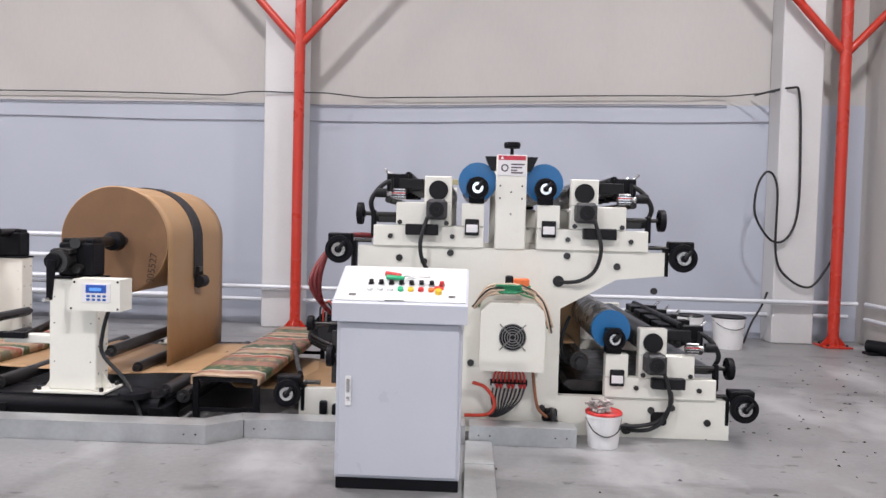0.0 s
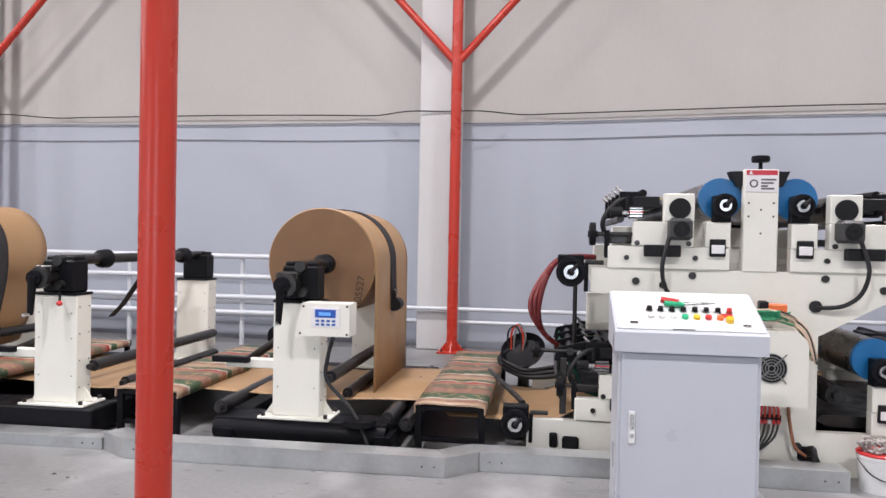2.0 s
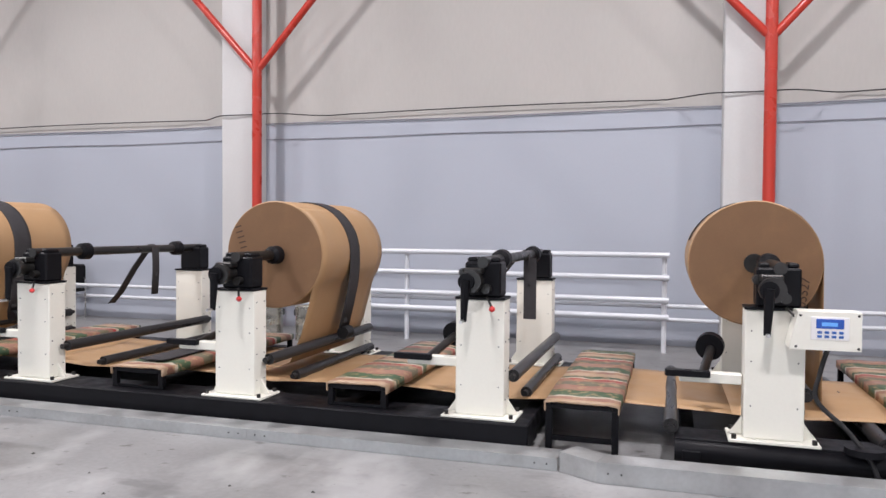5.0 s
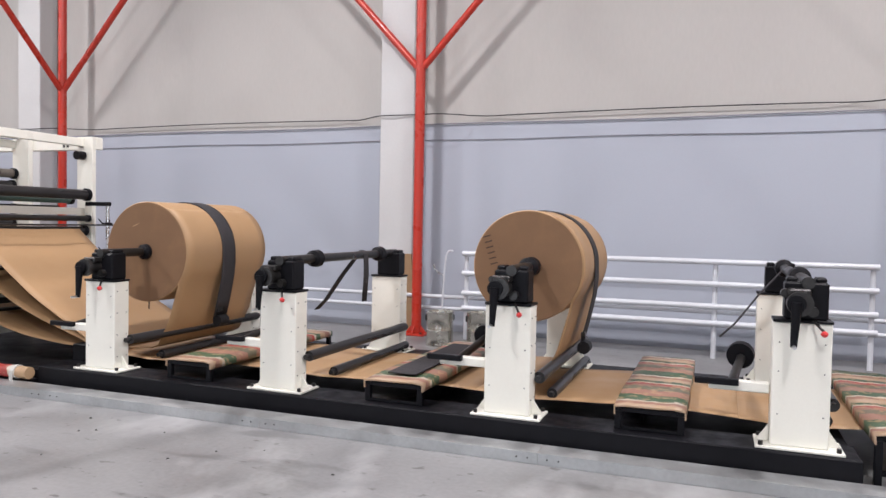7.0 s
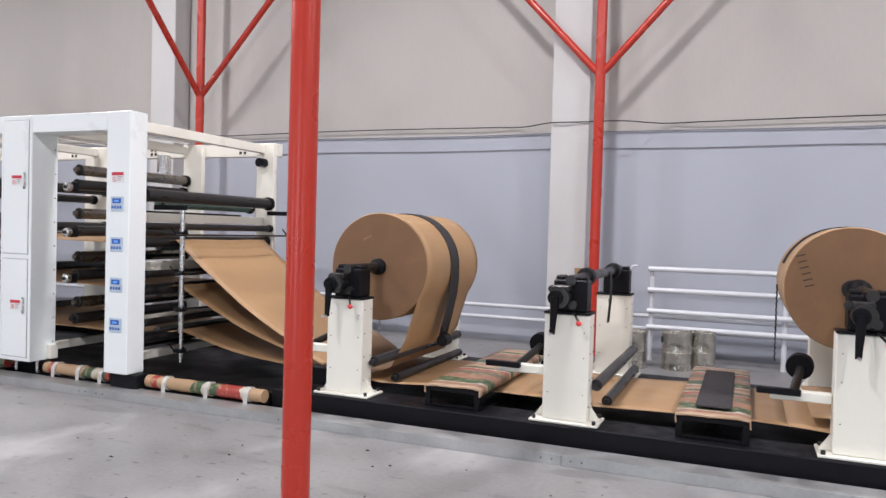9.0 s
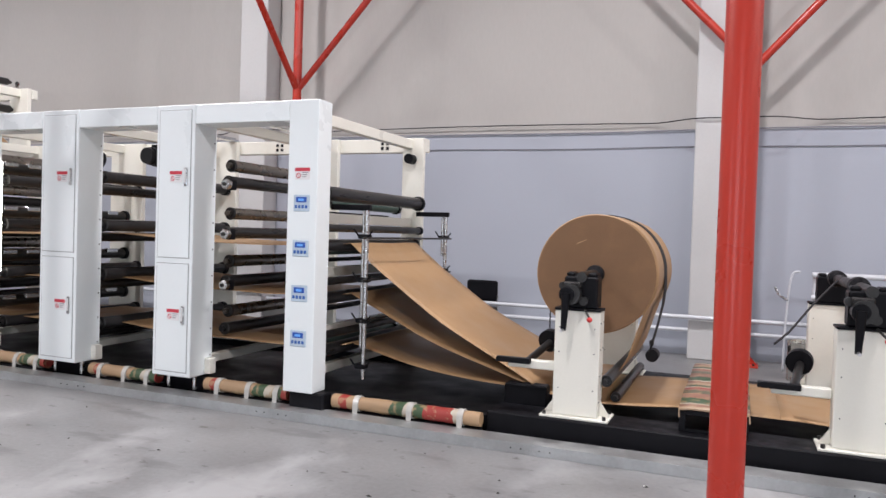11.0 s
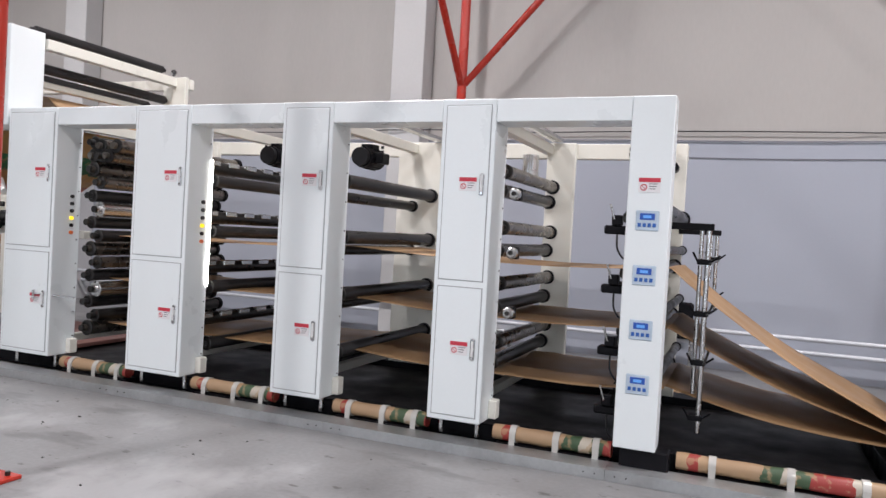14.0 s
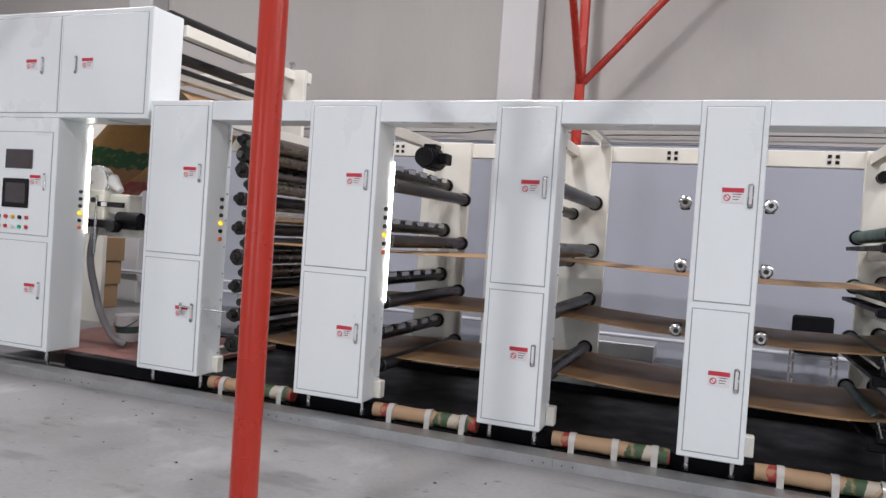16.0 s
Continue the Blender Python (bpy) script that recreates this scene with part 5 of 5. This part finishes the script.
frame_rear = thing("rear_frame", (0, 0, 0), "cream steel rear frame of the tube forming line", "machine frame")
part("top_beam", box(B(), -19.5, -11.79, 6.56, 6.66, 2.24, 2.38, 0.005), CREAM, frame_rear)
for x, x0, x1 in ((-12.02, -12.02, -11.79), (-13.10, -13.05, -12.78), (-14.50, -14.60, -14.09), (-15.86, -15.96, -15.46), (-17.3, -17.4, -16.9)):
    part("rear_post", box(B(), x0, x1, 6.50, 6.56, 0.14, 2.38, 0.005), CREAM, frame_rear)
    part("side_beam", box(B(), x + 0.03, x + 0.11, FY + 0.29, 6.50, 2.27, 2.36, 0.004), CREAM, frame_rear)
    for dx in (0.07, 0.15):
        part("slot", box(B(), x + dx - 0.015, x + dx + 0.015, 6.545, 6.5595, 2.28, 2.33, 0), DARK_P, frame_rear)
    part("low_beam", box(B(), x + 0.02, x + 0.09, FY + 0.29, 6.50, 0.24, 0.31, 0.004), CREAM, frame_rear)
for z in (1.52, 1.08, 0.60):
    part("side_beam", box(B(), -11.96, -11.90, FY + 0.20, 6.50, z - 0.04, z + 0.04, 0.004), CREAM, frame_rear)
for x in (-12.3, -13.6, -14.9, -16.3):
    for dx in (0.0, 0.06):
        for dz in (0.0, 0.05):
            part("slot", box(B(), x + dx, x + dx + 0.03, 6.555, 6.5595, 2.27 + dz, 2.30 + dz, 0), DARK_P, frame_rear)
for x in (-13.0, -14.2):
    part("ceiling_tray", box(B(), x, x + 0.10, 4.75, 6.5, 2.385, 2.42, 0.003), STEEL, frame_rear)
mt = part("bracket_motor", rod(B(), (-13.15, 6.3, 2.02), (-13.15, 6.3, 2.24), 0.075, 20), STEEL, frame_rear, "steel geared motor under the beam")
for x in (-14.60, -15.62):
    m = part("drive_motor", rod(B(), (x, 5.72, 2.14), (x, 6.02, 2.14), 0.095, 18), BLACK, frame_rear, "black drive motor")
    for k in range(12):
        a = math.radians(30 * k)
        c, d = math.cos(a), math.sin(a)
        part("fin", rod(B(), (x + 0.097 * c, 5.76, 2.14 + 0.097 * d), (x + 0.097 * c, 5.99, 2.14 + 0.097 * d), 0.008, 5), BLACK, m)
    part("fan_cover", rod(B(), (x, 5.67, 2.14), (x, 5.719, 2.14), 0.085, 18), DARK_P, m)
    part("terminal_box", box(B(), x + 0.09, x + 0.17, 5.80, 5.95, 2.09, 2.19, 0.008), BLACK, m)
    part("junction_box", box(B(), x - 0.06, x + 0.06, 5.80, 5.94, 2.22, 2.27), BLACK, m)
part("shaft_pulley", rod(B(), (-11.9, 6.38, 2.16), (-11.9, 6.48, 2.16), 0.05, 18), BLACK, frame_rear)


def line_roller(x, z, r, mat, y0=4.76, y1=6.44, label="steel guide roller"):
    t = tagged(part("guide_roller", roller(B(), x, z, y0, y1, r), mat), label, "roller", "guide rollers")
    part("bearing", lathe(B(), (x, y1 - 0.01, z), [(r * 1.25, 0), (r * 1.25, 0.04), (r * 0.8, 0.05)], "y", 18), BLACK, t)
    part("end_collar", lathe(B(), (x, y0, z), [(r * 0.9, -0.012), (r * 1.08, -0.006), (r * 1.08, 0.006), (r * 0.9, 0.012)], "y", 18), STEEL if mat == STEEL else IRON, t)
    return t


DK, ST = "dark rubber covered guide roller", "polished steel guide roller"
for z, m in ((1.96, DULL), (1.82, RUBBER), (1.54, DULL), (1.37, RUBBER), (1.12, DULL), (0.94, RUBBER), (0.68, DULL), (0.52, RUBBER)):
    line_roller(-12.97 - (0.03 if m == RUBBER else 0), z, 0.052, m, 5.0, label=DK if m == RUBBER else ST)
for z in (1.84, 1.40, 0.95, 0.50):
    line_roller(-14.20, z, 0.055, RUBBER, label=DK)
    line_roller(-14.40, z - 0.11, 0.045, IRON, label="worn dark steel guide roller")
for z in (1.94, 1.50, 1.06, 0.60):
    s = line_roller(-15.68, z, 0.055, IRON, label="dark perforating roller with clamped segments")
    for k in range(6):
        part("clamp_segment", box(B(), -15.665, -15.615, 4.85 + 0.26 * k, 5.0 + 0.26 * k, z + 0.015, z + 0.06, 0.006), STEEL, s)
for z in (1.81, 1.38, 0.91, 0.42):
    line_roller(-15.48, z, 0.052, RUBBER, label=DK)
mats = (DULL, IRON, RUBBER, STEEL, RUBBER, DULL)
for k in range(15):
    z = 0.42 + 0.122 * k
    m = mats[k % 6]
    line_roller(-16.86 + (0.09 if k % 2 else 0.0), z, 0.055 if k % 3 else 0.066, m, label=DK if m == RUBBER else ST)
    tagged(part("bearing_clamp", rod(B(), (-16.86 + (0.09 if k % 2 else 0.0), 4.69, z), (-16.86 + (0.09 if k % 2 else 0.0), 4.71, z), 0.030, 16), IRON), "worn bearing clamp at a roller end", "bearing", "bearing clamps")
for k in range(4):
    line_roller(-16.60 - 0.09 * k, 2.10 - 0.09 * (k % 2), 0.06, DULL, label=ST)
for z in (1.78, 1.36, 0.93):
    for x in (-13.33, -12.81):
        st = thing("shaft_stub", (x, 4.72, z), "steel shaft end in a black bearing", "bearing", "shaft ends")
        part("bearing", lathe(B(), (0, 0, 0), [(0.030, -0.012), (0.042, 0.0), (0.042, 0.04), (0.034, 0.05)], "y", 20), STEEL, st)
        part("shaft_end", rod(B(), (0, -0.022, 0), (0, 0.03, 0), 0.016, 16), IRON, st)
        part("block", box(B(), -0.03, 0.03, 0.045, 0.12, -0.045, 0.045, 0.008), BLACK, st)
line_roller(-11.80, 1.71, 0.058, RUBBER, 4.66, 6.42, "long grey guide roller at the frame end")
for z in (1.30, 0.88, 0.46):
    line_roller(-11.84, z, 0.05, RUBBER, 4.66, 6.42, DK)
    line_roller(-11.78, z + 0.14, 0.032, IRON, 4.66, 6.42, "thin dark guide bar")
for z in (1.66, 1.26, 0.84, 0.44):
    line_roller(-12.05, z, 0.050, DGREEN, 5.10, 6.42, "dull green rubber pressure roller")
    gl = thing("glue_head", (-12.10, 4.74, z - 0.13), "black glue head with hoses beside the end column", "glue head", "glue heads")
    part("body", box(B(), -0.07, 0.09, 0.0, 0.10, 0, 0.06, 0.01), BLACK, gl)
    part("clamp", box(B(), -0.02, 0.05, -0.02, 0.05, 0.06, 0.13, 0.008), BLACK, gl)
    part("lever", rod(B(), (0.0, -0.02, 0.10), (-0.03, -0.03, 0.20), 0.008, 8), STEEL, gl)
    part("hose", tube(B(), [(0.02, 0, 0.0), (0.03, -0.02, -0.10), (0.08, 0.0, -0.16), (0.10, 0.05, -0.05)], 0.007), CABLE, gl)
    part("slide", box(B(), -0.05, 0.05, 0.11, 1.55, 0.02, 0.05, 0.003), BLACK, gl)

# web edge guide rods outside the frame
rods = thing("guide_rod_rack", (-11.50, 0, 0), "steel guide rods with black clamps on a bracket arm", "rod rack")
for y, zb in ((4.80, 0.26), (6.45, 0.95)):
    part("bracket_arm", box(B(), -0.32, 0.03, y - 0.02, y + 0.02, 1.585, 1.63, 0.004), BLACK, rods)
    part("rod", rod(B(), (0, y, zb), (0, y, 1.584), 0.017, 12), STEEL, rods)
    part("rod", rod(B(), (-0.045, y + 0.03, zb + 0.25), (-0.045, y + 0.03, 1.584), 0.014, 12), STEEL, rods)
    for z in ((1.38, 1.06) if y > 6 else (1.38, 1.04, 0.72, 0.36)):
        cl = part("clamp", box(B(), -0.065, 0.025, y - 0.03, y + 0.045, z - 0.018, z + 0.018, 0.006), BLACK, rods)
        part("lever", rod(B(), (0.02, y - 0.02, z), (0.075, y - 0.05, z + 0.045), 0.007, 8), BLACK, cl)
        part("lever", rod(B(), (-0.06, y - 0.02, z), (-0.09, y - 0.05, z + 0.06), 0.007, 8), BLACK, cl)
for z in (1.38, 1.05):
    part("cross_rod", rod(B(), (0.02, 4.7, z - 0.01), (0.02, 6.55, z - 0.01), 0.009, 8), IRON, rods)
part("cross_rod", rod(B(), (0.02, 4.7, 0.73), (0.02, 6.0, 0.70), 0.009, 8), IRON, rods)

# webs of paper through the frame and down to the stands
for k, (z, ze) in enumerate(((1.27, 0.30), (0.86, 0.285), (0.44, 0.27))):
    w = thing("paper_web", (0, 0, 0), "brown kraft paper web running through the rollers", "paper web", "paper webs")
    line = []
    stops = [(-11.74, z + 0.05), (-12.82, z - 0.01 + 0.02), (-14.2, z + 0.06), (-15.55, z + 0.02), (-16.85, z + 0.02)]
    for (xa, za), (xb, zb) in zip(stops, stops[1:]):
        for i in range(8):
            t = i / 8
            line.append((xa + (xb - xa) * t, za + (zb - za) * t - (0.012 + 0.006 * k) * math.sin(math.pi * t)))
    line.append(stops[-1])
    part("web", sheet(B(), line[::-1], 4.95, 6.25, 0.003, 0.008, 12), KRAFT, w)
    xs, zs = -11.74, z + 0.052
    line = []
    for i in range(17):
        t = i / 16
        x = xs + (-10.12 - xs) * t
        line.append((x, zs + (ze - zs) * t - (0.06 + 0.03 * (k == 0)) * math.sin(math.pi * t) * (1.3 - t)))
    part("web", sheet(B(), line, 4.98 + 0.03 * k, 6.28, 0.003, 0.014, 12), KRAFT, w)

# cardboard tubes wrapped in printed paper along the skid
for a, b in ((-11.60, -10.42), (-12.80, -12.0), (-14.06, -13.3), (-15.40, -14.6), (-16.88, -16.1)):
    tb = thing("wrapped_tube", (a, 4.54, 0.135), "cardboard tube wrapped in printed paper and tape", "cardboard tube", "wrapped tubes")
    L = b - a
    bm = lathe(B(), (0, 0, 0), [(0.052 + 0.007 * noise.noise(Vector((a + 1.3 * i, 3, 1))), L * i / 16) for i in range(17)], "x", 18)
    part("wrap", bm, WRAP, tb)
    for t in (0.18, 0.55, 0.88):
        part("tape", rod(B(), (L * t - 0.022, 0, 0), (L * t + 0.022, 0, 0), 0.0605, 18), TAPE, tb, "clear packing tape")
        part("tape", box(B(), L * t - 0.02, L * t + 0.02, -0.0645, -0.0610, -0.115, 0.01, 0), TAPE, tb, "strip of clear tape hanging down")
    part("cradle", box(B(), 0.02, L - 0.02, -0.04, 0.10, -0.132, -0.062, 0.004), BLACK, tb)
tb = thing("wrapped_tube", (-12.2, 6.9, 0.07), "dark green printed tube lying behind the skid", "cardboard tube", "wrapped tubes")
part("wrap", rod(B(), (0, 0, 0), (1.9, 0, 0), 0.06, 18), WRAP, tb)

# ---- tower at the far end ----
tw = thing("tower_cabinet", (-20.6, FY, 0), "tall white steel control cabinet with upper double doors", "cabinet")
UX = 3.03
part("upper_body", box(B(), 0, UX, 0, 0.36, 2.245, 3.17, 0.006), WHITE, tw)
for a, b, hx in ((0.05, 0.90, 0.84), (0.93, 2.02, 1.83), (2.05, UX - 0.05, 2.22)):
    part("seam", box(B(), a - 0.006, b + 0.006, -0.002, 0, 2.285, 3.13, 0), SEAM, tw)
    d = part("door", box(B(), a, b, -0.007, -0.0022, 2.29, 3.125, 0.002), WHITE, tw)
    door_handle(d, hx, -0.007, 2.70)
    sticker(d, hx + (0.13 if hx < a + 0.2 else -0.13), -0.008, 2.71)
lw = part("lower_body", box(B(), 0, 2.05, 0, 0.36, FZ0, 2.243, 0.006), WHITE, tw)
for z0, z1 in ((1.20, 2.12), (0.225, 1.15)):
    part("seam", box(B(), 0.89, 2.0, -0.002, 0, z0, z1, 0), SEAM, tw)
    d = part("door", box(B(), 0.896, 1.994, -0.007, -0.0022, z0 + 0.006, z1 - 0.006, 0.002), WHITE, tw)
    door_handle(d, 1.93, -0.007, 1.68 if z0 > 1 else 0.72)
    sticker(d, 1.82, -0.008, 1.69 if z0 > 1 else 0.73)
part("screen", box(B(), 1.45, 1.78, -0.016, -0.0072, 1.79, 1.96, 0.004), SCREEN, tw, "dark display screen")
sc = part("screen_bezel", box(B(), 1.43, 1.75, -0.014, -0.0072, 1.44, 1.70, 0.006), DARK_P, tw)
part("touch_screen", box(B(), 1.47, 1.71, -0.018, -0.0145, 1.48, 1.66, 0.002), SCREEN, sc)
cc = [WHITE_P, GREEN_P, RED_P, DARK_P, RED_P, YELLOW, DARK_P, RED_P]
for k in range(8):
    for r in range(2):
        part("push_button", rod(B(), (1.15 + 0.085 * k, -0.022, 1.355 - 0.085 * r), (1.15 + 0.085 * k, -0.007, 1.355 - 0.085 * r), 0.017, 14), cc[(k + 3 * r) % 8], tw)
for k, m in enumerate((GREY_P, GREY_P, GREY_P, LAMP_YELLOW, DARK_P, ORANGE)):
    part("push_button", rod(B(), (2.05, 0.27, 1.62 - 0.065 * k), (2.068, 0.27, 1.62 - 0.065 * k), 0.016, 14), m, tw)
part("light_strip", box(B(), 2.053, 2.064, 0.345, 0.357, 1.25, 2.22, 0), LED, tw, "lit white light strip")
for x in (0.2, 1.9):
    part("levelling_foot", rod(B(), (x, 0.15, 0.0), (x, 0.15, FZ0), 0.02, 10), STEEL, tw)
tr = thing("overhead_roller_bridge", (0, 0, 0), "cream overhead frame with dark rollers above the line", "machine frame")
part("cross_beam", box(B(), -17.64, -17.54, 4.78, 6.50, 3.02, 3.12, 0.005), CREAM, tr)
part("cross_beam", box(B(), -17.90, -17.80, 4.78, 6.50, 2.70, 2.76, 0.005), CREAM, tr)
part("end_plate", box(B(), -17.75, -17.42, 6.50, 6.56, 2.38, 3.13, 0.005), CREAM, tr)
part("end_plate", box(B(), -20.4, -20.1, 6.50, 6.56, 0.1, 3.6, 0.005), CREAM, tr)
part("rear_beam", box(B(), -20.4, -17.42, 6.57, 6.65, 3.0, 3.12, 0.005), CREAM, tr)
for x, z, r in ((-17.75, 3.22, 0.045), (-17.70, 2.86, 0.05), (-17.95, 2.80, 0.05), (-18.2, 3.24, 0.04)):
    part("roller", roller(B(), x, z, 4.80, 6.46, r), RUBBER, tr)
part("lifting_eye", lathe(B(), (-17.56, 6.46, 3.17), [(0.025, -0.008), (0.042, -0.008), (0.042, 0.008), (0.025, 0.008)], "y", 16), STEEL, tr)
part("drive", box(B(), -18.35, -18.0, 4.95, 5.2, 3.172, 3.28, 0.01), BLACK, tr)
for x in (-18.3, -18.15, -18.03):
    part("bolt", rod(B(), (x, 5.05, 3.28), (x, 5.05, 3.33), 0.02, 8), IRON, tr)
part("web", sheet(B(), [(-18.6, 2.62), (-18.2, 2.66), (-17.8, 2.62), (-17.5, 2.40)], 5.0, 6.3, 0.003, 0.01), KRAFT, tr)
part("printed_web", sheet(B(), [(-18.62, 2.36), (-18.9, 2.10), (-19.15, 1.78), (-19.4, 1.6)], 5.1, 6.2, 0.003, 0.02), SACK, tr, "printed paper sacks hanging in a loop")
part("printed_web", sheet(B(), [(-18.05, 2.36), (-18.25, 2.1), (-18.5, 1.85), (-18.75, 1.7)], 5.35, 6.25, 0.003, 0.02), SACK, tr, "printed paper sacks hanging in a loop")
part("shelf_beam", box(B(), -19.6, -17.4, 5.16, 5.24, 1.22, 1.298, 0.004), CREAM, tr)
part("low_floor", box(B(), -19.6, -17.5, 4.81, 6.4, 0.10, 0.14, 0.003), material("worn_red_board", (0.20, 0.09, 0.075), 0.6, 0, 0.2, 6), tr)
gh = thing("gear_head", (-18.80, 4.99, 1.30), "white geared head with a round belt cover and dark motor", "gear head")
part("housing", box(B(), -0.10, 0.22, 0.0, 0.22, 0.08, 0.36, 0.012), CREAM, gh)
part("side_housing", box(B(), 0.222, 0.46, 0.06, 0.24, 0.14, 0.33, 0.012), CREAM, gh)
cov = part("cover", lathe(B(), (0.07, 0.10, 0.44), [(0.13, -0.08), (0.15, -0.07), (0.15, 0.02), (0.12, 0.05), (0.06, 0.07)], "y", 28), WHITE_P, gh, "white round belt cover")
for k in range(3):
    part("cover_ring", ring(B(), (0.07, 0.03 + 0.03 * k, 0.44), 0.150, 0.006, 28), STEEL, cov)
part("nozzle", rod(B(), (0.20, 0.10, 0.46), (0.34, 0.08, 0.36), 0.07, 18, 0.03), WHITE_P, gh)
part("handle", rod(B(), (-0.02, 0.02, 0.46), (0.05, 0.0, 0.42), 0.016, 10), STEEL, gh)
part("slide", box(B(), -0.12, 0.60, 0.02, 0.14, 0.0, 0.075, 0.01), DARK_P, gh)
part("guide_bar", box(B(), 0.16, 0.48, -0.03, -0.002, 0.20, 0.25, 0.006), DARK_P, gh)
part("gauge", box(B(), 0.225, 0.29, -0.045, -0.031, 0.205, 0.245, 0.003), STICKER, gh)
part("motor", rod(B(), (0.40, 0.02, 0.10), (0.66, 0.02, 0.10), 0.065, 18), BLACK, gh)
part("knob", rod(B(), (0.40, -0.10, 0.02), (0.40, 0.0, 0.02), 0.055, 18), DARK_P, gh)
part("stand_pipe", rod(B(), (0.15, -0.02, -0.25), (0.15, -0.02, 0.30), 0.012, 10), STEEL, gh)
for x in (-0.02, 0.09):
    part("bolt", rod(B(), (x, -0.012, 0.26), (x, 0.0, 0.26), 0.026, 16), GREY_P, gh)
bm = tube(B(), [(-18.70, 5.02, 1.30), (-18.72, 5.0, 1.0), (-18.66, 5.02, 0.7), (-18.60, 5.08, 0.42), (-18.52, 5.15, 0.24), (-18.42, 5.2, 0.18)], 0.034, 12)
tagged(part("suction_hose", bm, HOSE), "grey suction hose hanging from the gear head", "hose")
bk = bucket(-18.74, 5.55, 0.125, 0.27, WHITE_P, "white glue bucket with a printed label")
bk.location.z = 0.14
part("printed_label", lathe(B(), (0, 0, 0), [(0.112, 0.09), (0.1165, 0.091), (0.1195, 0.16), (0.115, 0.161)], "z", 28), DGREEN, bk)
rng = random.Random(9)
for k in range(3):
    bxo = thing("cardboard_box", (-22.12 + 0.05 * k, 7.9, 0.0 + 0.36 * k), "brown cardboard box stacked behind the machine", "box", "cardboard boxes")
    part("carton", box(B(), -0.42, 0.42, 0, 0.5, 0, 0.35, 0.006), CARD, bxo)
    part("tape", box(B(), -0.42, 0.42, -0.003, 0.0, 0.16, 0.20, 0), TAPE, bxo)
bxo = thing("barrel", (-22.9, 8.2, 0), "dark blue barrel standing behind the boxes", "barrel")
part("body", lathe(B(), (0, 0, 0), [(0.26, 0), (0.28, 0.02), (0.28, 0.3), (0.295, 0.32), (0.28, 0.34), (0.28, 0.62), (0.295, 0.64), (0.28, 0.66), (0.28, 0.88), (0.26, 0.9)], "z", 28), BLUE, bxo)

# ---- chair and trolley behind the frame ----
ch = thing("office_chair", (-12.02, 8.92, 0), "black padded chair on a steel frame by the wall", "chair")
part("seat", box(B(), -0.23, 0.23, -0.22, 0.22, 0.40, 0.45, 0.02), BLACK, ch)
part("backrest", box(B(), -0.22, 0.22, 0.20, 0.25, 0.52, 0.80, 0.025), BLACK, ch)
for sx in (-0.22, 0.22):
    for y in (-0.20, 0.22):
        part("leg", rod(B(), (sx, y, 0), (sx, y, 0.40 if y < 0 else 0.60), 0.012, 10), STEEL, ch)
tk = thing("sheet_metal_tray", (-14.0, 7.6, 0), "grey sheet metal tray on a low stand behind the frame", "tray")
part("tray", box(B(), -0.35, 0.35, -0.2, 0.25, 0.30, 0.46, 0.01), GALV, tk)
for sx in (-0.3, 0.3):
    for y in (-0.17, 0.2):
        part("leg", box(B(), sx - 0.02, sx + 0.02, y - 0.02, y + 0.02, 0, 0.30, 0.002), GALV, tk)
hd = thing("door_key_bar", (-17.10, FY - 0.03, 0.72), "thin steel bar hooked on the cabinet handle", "bar")
part("bar", rod(B(), (0, 0, 0.02), (0.36, 0.12, 0.0), 0.008, 8), STEEL, hd)
part("hook", rod(B(), (0, 0, -0.03), (0, 0, 0.05), 0.012, 10), STEEL, hd)
